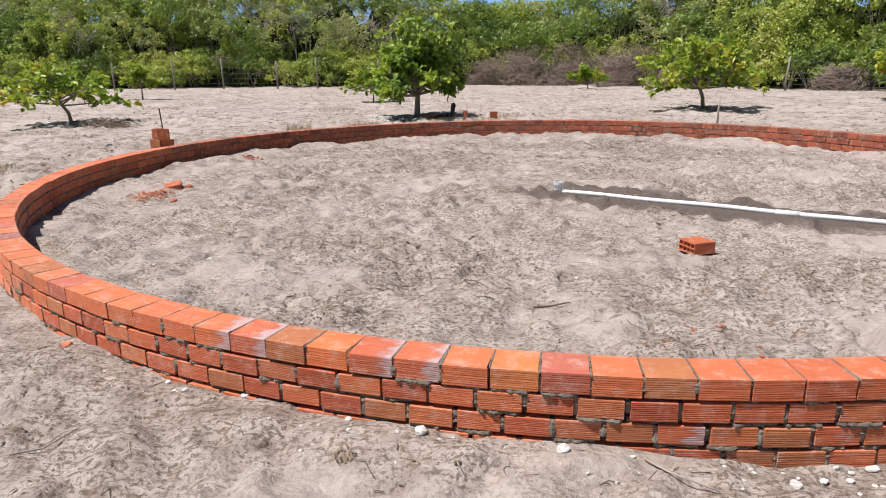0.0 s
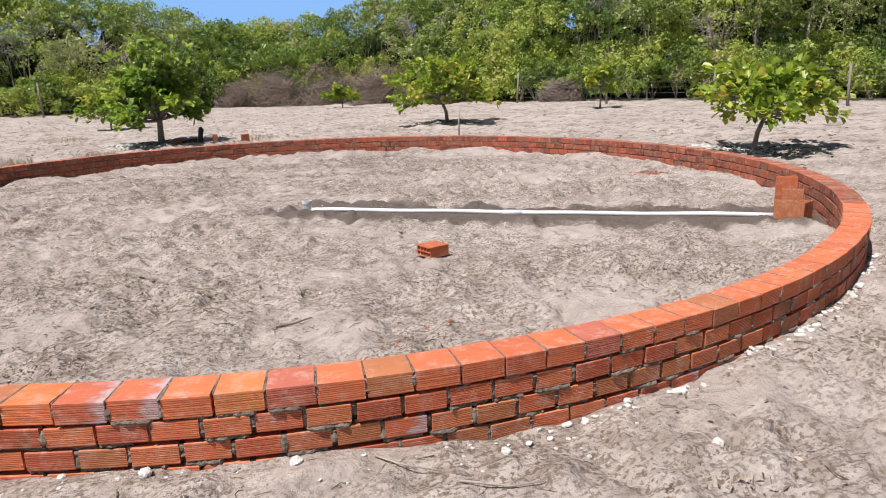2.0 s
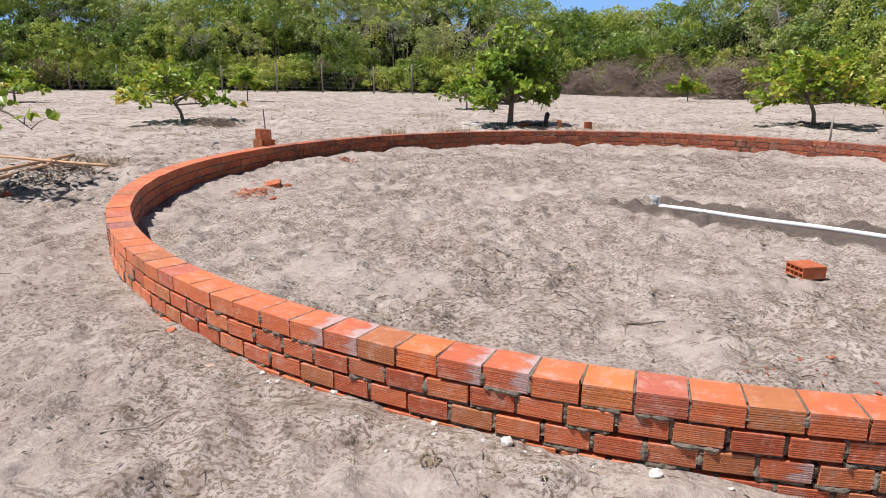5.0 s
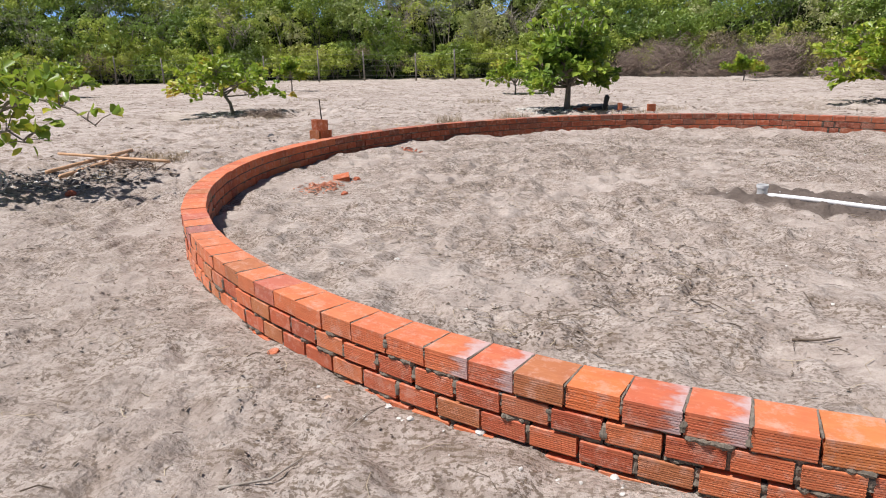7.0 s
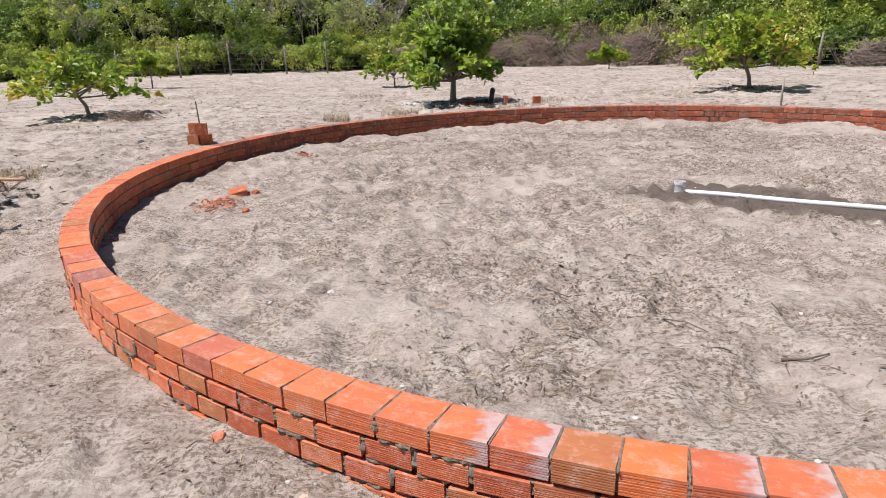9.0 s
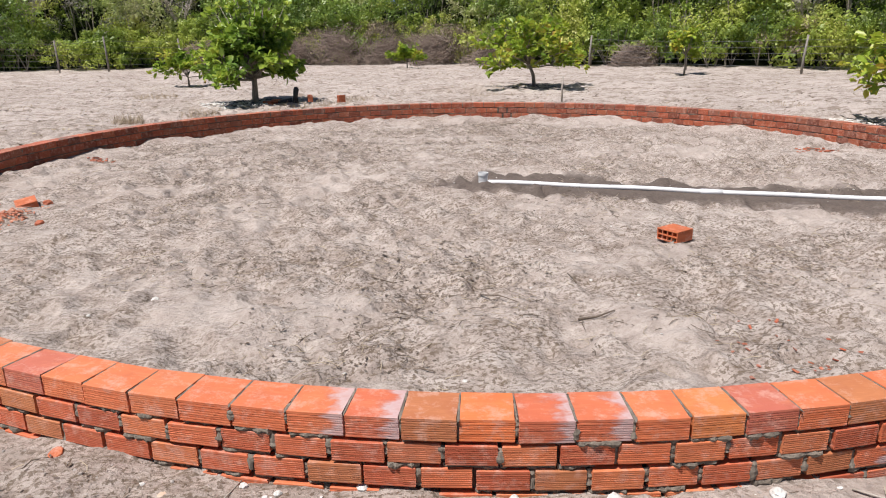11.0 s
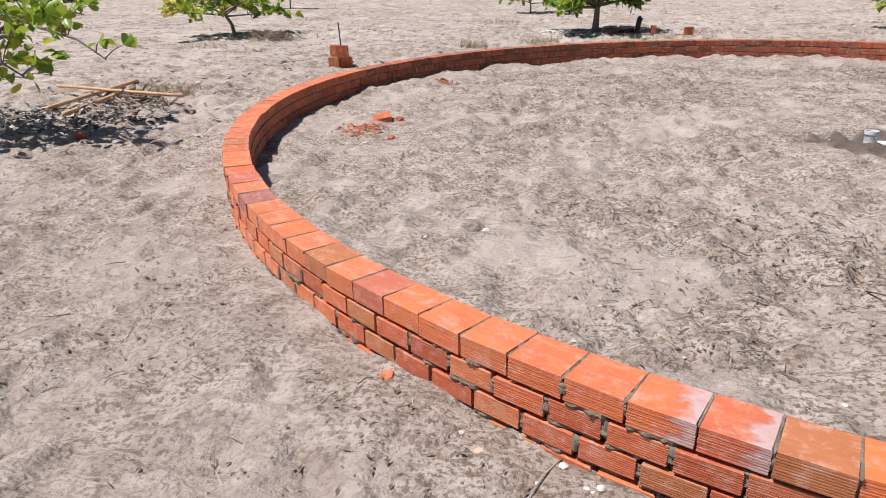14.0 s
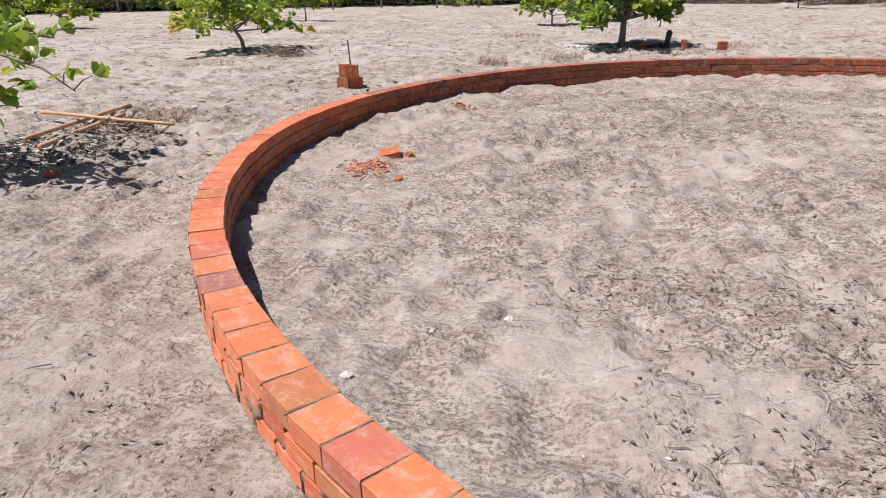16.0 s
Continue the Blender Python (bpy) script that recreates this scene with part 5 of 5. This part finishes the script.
scatter("leaf_litter", 50, disc(-6.6, 8.5, 0.6), litter_leaf, ASH, "black dry leaves scattered on sand", "litter", 115)
scatter("leaf_litter", 300, disc(9.6, 10.2, 0.9), litter_leaf, ASH, "black dry leaf litter under a small tree", "litter", 116)
scatter("leaf_litter", 240, disc(-10.5, 18.1, 1.0), litter_leaf, ASH, "dark leaf litter round a small tree", "litter", 117)
scatter("leaf_litter", 300, disc(-1.4, 19.3, 0.9), litter_leaf, ASH, "dark leaf litter round the trunk", "litter", 118)
scatter("leaf_litter", 220, disc(7.2, 21.7, 1.1), litter_leaf, ASH, "dark leaf litter round a leaning tree", "litter", 119)
scatter("ash_crumbs", 500, disc(-1.9, 19.3, 0.9), crumb(.02, .05, .3), LIME, "pale ash spread at the tree's foot", "ash", 120)
scatter("ash_crumbs", 420, disc(9.0, 10.6, 1.0), crumb(.02, .05, .3), LIME, "pale ash spread under a small tree", "ash", 121)
scatter("ash_crumbs", 260, disc(-11.0, 18.2, 0.7), crumb(.02, .05, .3), LIME, "pale ash at a small tree's foot", "ash", 122)


def far_yard(rng):
    while True:
        x, y = rng.uniform(-24, 16), 8 + 30 * rng.random() ** 1.5
        if math.hypot(x - CX, y - CY) > RING + 0.5:
            return x, y


def big_leaf(rng):
    v, f, lift = litter_leaf(rng)
    k = rng.uniform(0.6, 1.3)
    return [(a * k, b * k, c * k) for a, b, c in v], f, lift


scatter("dry_litter", 2000, far_yard, big_leaf, STRAW, "brown dead leaves over the open sand", "litter", 123)
scatter("dry_litter", 1500, far_yard, litter_leaf, CRUMBLED, "dark dead leaves over the open sand", "litter", 124)


def stone(x, y, r, seed, label, mat):
    bm = bmesh.new()
    bmesh.ops.create_icosphere(bm, subdivisions=3, radius=r)
    for v in bm.verts:
        k = v.co.normalized()
        v.co *= 1 + 0.30 * noise.noise(k * 1.7 + Vector((seed, 0, 0))) + 0.16 * noise.noise(k * 4.5 + Vector((0, seed, 0)))
        v.co.z *= 0.7
    me = bpy.data.meshes.new("stone")
    bm.to_mesh(me)
    bm.free()
    me.materials.append(mat)
    ob = new("stone", me)
    ob.matrix_world = pose(x, y, gz(x, y) + r * .25, 0, 0, seed * 40)
    tagged(ob, label, "stone", "loose lumps on the sand")


for i, (x, y, r) in enumerate(((-0.09, 2.71, .026), (1.31, 2.49, .022), (2.12, 2.20, .024), (1.99, 2.66, .020), (0.47, 2.59, .026), (-0.41, 2.84, .016), (-1.34, 3.17, .016), (-1.70, 3.26, .010), (-1.22, 3.08, .014), (-0.92, 3.04, .022), (-7.01, 10.41, .045), (-2.50, 4.53, .024), (-1.93, 5.25, .022))):
    stone(x, y, r, 130 + i, "small white lump of lime mortar on sand", LIME)


def shard(x, y, r, seed, label, mat):
    """A flat broken flake lying on the sand."""
    rng = random.Random(seed)
    n = 9
    rim = [(math.cos(6.283 * k / n) * r * rng.uniform(.75, 1.1), math.sin(6.283 * k / n) * r * rng.uniform(.45, .7)) for k in range(n)]
    t = r * .22
    v = [(a * .9, b * .9, 0) for a, b in rim] + [(a, b, t * .6) for a, b in rim] + [(a * .86, b * .86, t) for a, b in rim]
    f = [tuple(reversed(range(n))), tuple(range(2 * n, 3 * n))]
    f += [(i * n + k, i * n + (k + 1) % n, (i + 1) * n + (k + 1) % n, (i + 1) * n + k) for i in (0, 1) for k in range(n)]
    ob = new("shard", mesh_from("shard", v, f, mat))
    ob.matrix_world = pose(x, y, gz(x, y) - .002, rng.uniform(-6, 6), rng.uniform(-6, 6), rng.uniform(0, 360))
    tagged(ob, label, "shard", "flat shards on the sand")


TAN = plain("tan_flake", (0.50, 0.36, 0.26), (0.66, 0.50, 0.38), 40, 0.85, 0, 0.3)
for i, (x, y, r) in enumerate(((1.98, 1.88, .030), (2.35, 2.02, .022), (-0.18, 2.28, .022), (-1.62, 3.18, .030))):
    shard(x, y, r, 180 + i, "flat pale tan flake of stone on sand", TAN)
shard(-2.05, 3.52, .045, 186, "flat orange brick shard half sunk in sand", CLAY_LOOSE)
shard(-1.70, 3.25, .014, 187, "small orange brick shard on sand", CLAY_LOOSE)
for i, (x, y, r) in enumerate(((-6.9, 13.1, .06), (-4.6, 8.1, .04), (-7.0, 7.9, .05))):
    stone(x, y, r, 150 + i, "dark clod lying on the sand", ASH)

# broken brick on its heap of chips
RX, RY = -3.54, 8.30
hollow_brick(pose(RX, RY, gz(RX, RY) + 0.005, 8, -10, 20), "broken red hollow brick sunk in a heap of chips", "broken bricks")
stone(RX + 0.17, RY + 0.06, 0.045, 191, "broken corner of a red brick", CLAY_REST)
stone(RX + 0.30, RY - 0.70, 0.040, 192, "broken corner of a red brick", CLAY_REST)
stone(-6.48, 7.25, 0.055, 193, "lump of red brick among dark dead leaves", CLAY_REST)


def rope_coil():
    s = Soup()
    rng = random.Random(160)
    pts = []
    for i in range(90):
        a = i * 0.42
        r = 0.17 + 0.05 * math.sin(i * .7) + rng.uniform(-.015, .015)
        pts.append((r * math.cos(a), 0.05 * math.sin(i * .9), 0.17 + r * 0.9 * math.sin(a)))
    s.tube(pts, [.010] * len(pts), 6)
    ob = new("rope_coil", s.mesh("rope_coil", ROPE, True))
    ob.matrix_world = pose(-7.42, 7.00, gz(-7.42, 7.00), -25)
    tagged(ob, "coil of white rope leaning at the tree's foot", "rope")


rope_coil()


def big_stick(pts, r, label, mat=TWIG):
    s = Soup()
    n = len(pts)
    s.tube([(x, y, gz(x, y) + z) for x, y, z in pts], [r * (1 - .5 * i / (n - 1)) for i in range(n)], 6)
    tagged(new("stick", s.mesh("stick", mat, True)), label, "stick", "sticks on the sand")


big_stick([(0.50, 4.26, .012), (0.60, 4.22, .015), (0.72, 4.24, .012)], .008, "dark dry stick lying on the sand")
big_stick([(0.70, 4.72, .01), (0.71, 4.78, .012), (0.70, 4.86, .01)], .006, "short dark stick lying on the sand")
big_stick([(1.05, 2.32, .01), (1.22, 2.22, .012), (1.35, 2.20, .01)], .006, "pale curved stick near the wall", DRYWOOD)
big_stick([(0.06, 4.75, .01), (0.14, 4.60, .03), (0.22, 4.50, .01)], .005, "thin forked twig on the sand")
big_stick([(-1.75, 2.5, .01), (-1.62, 2.62, .02), (-1.55, 2.75, .01)], .006, "pale dry stick by the wall", DRYWOOD)
big_stick([(-0.55, 5.25, .01), (-0.42, 5.18, .03), (-0.3, 5.2, .01)], .005, "thin twig on the sand")
big_stick([(-1.43, 2.03, .01), (-1.33, 2.03, .012), (-1.20, 2.04, .01)], .010, "thick dark stick lying on outer sand")
big_stick([(0.78, 2.58, .008), (0.85, 2.48, .012), (1.01, 2.42, .008)], .005, "pale bent twig near the wall", DRYWOOD)
big_stick([(-1.34, 3.24, .008), (-1.40, 3.10, .014), (-1.45, 2.97, .008)], .004, "thin pale stick on trodden sand", DRYWOOD)
big_stick([(0.03, 5.05, .01), (0.09, 4.90, .014), (0.15, 4.76, .01)], .005, "thin brown twig inside the ring")
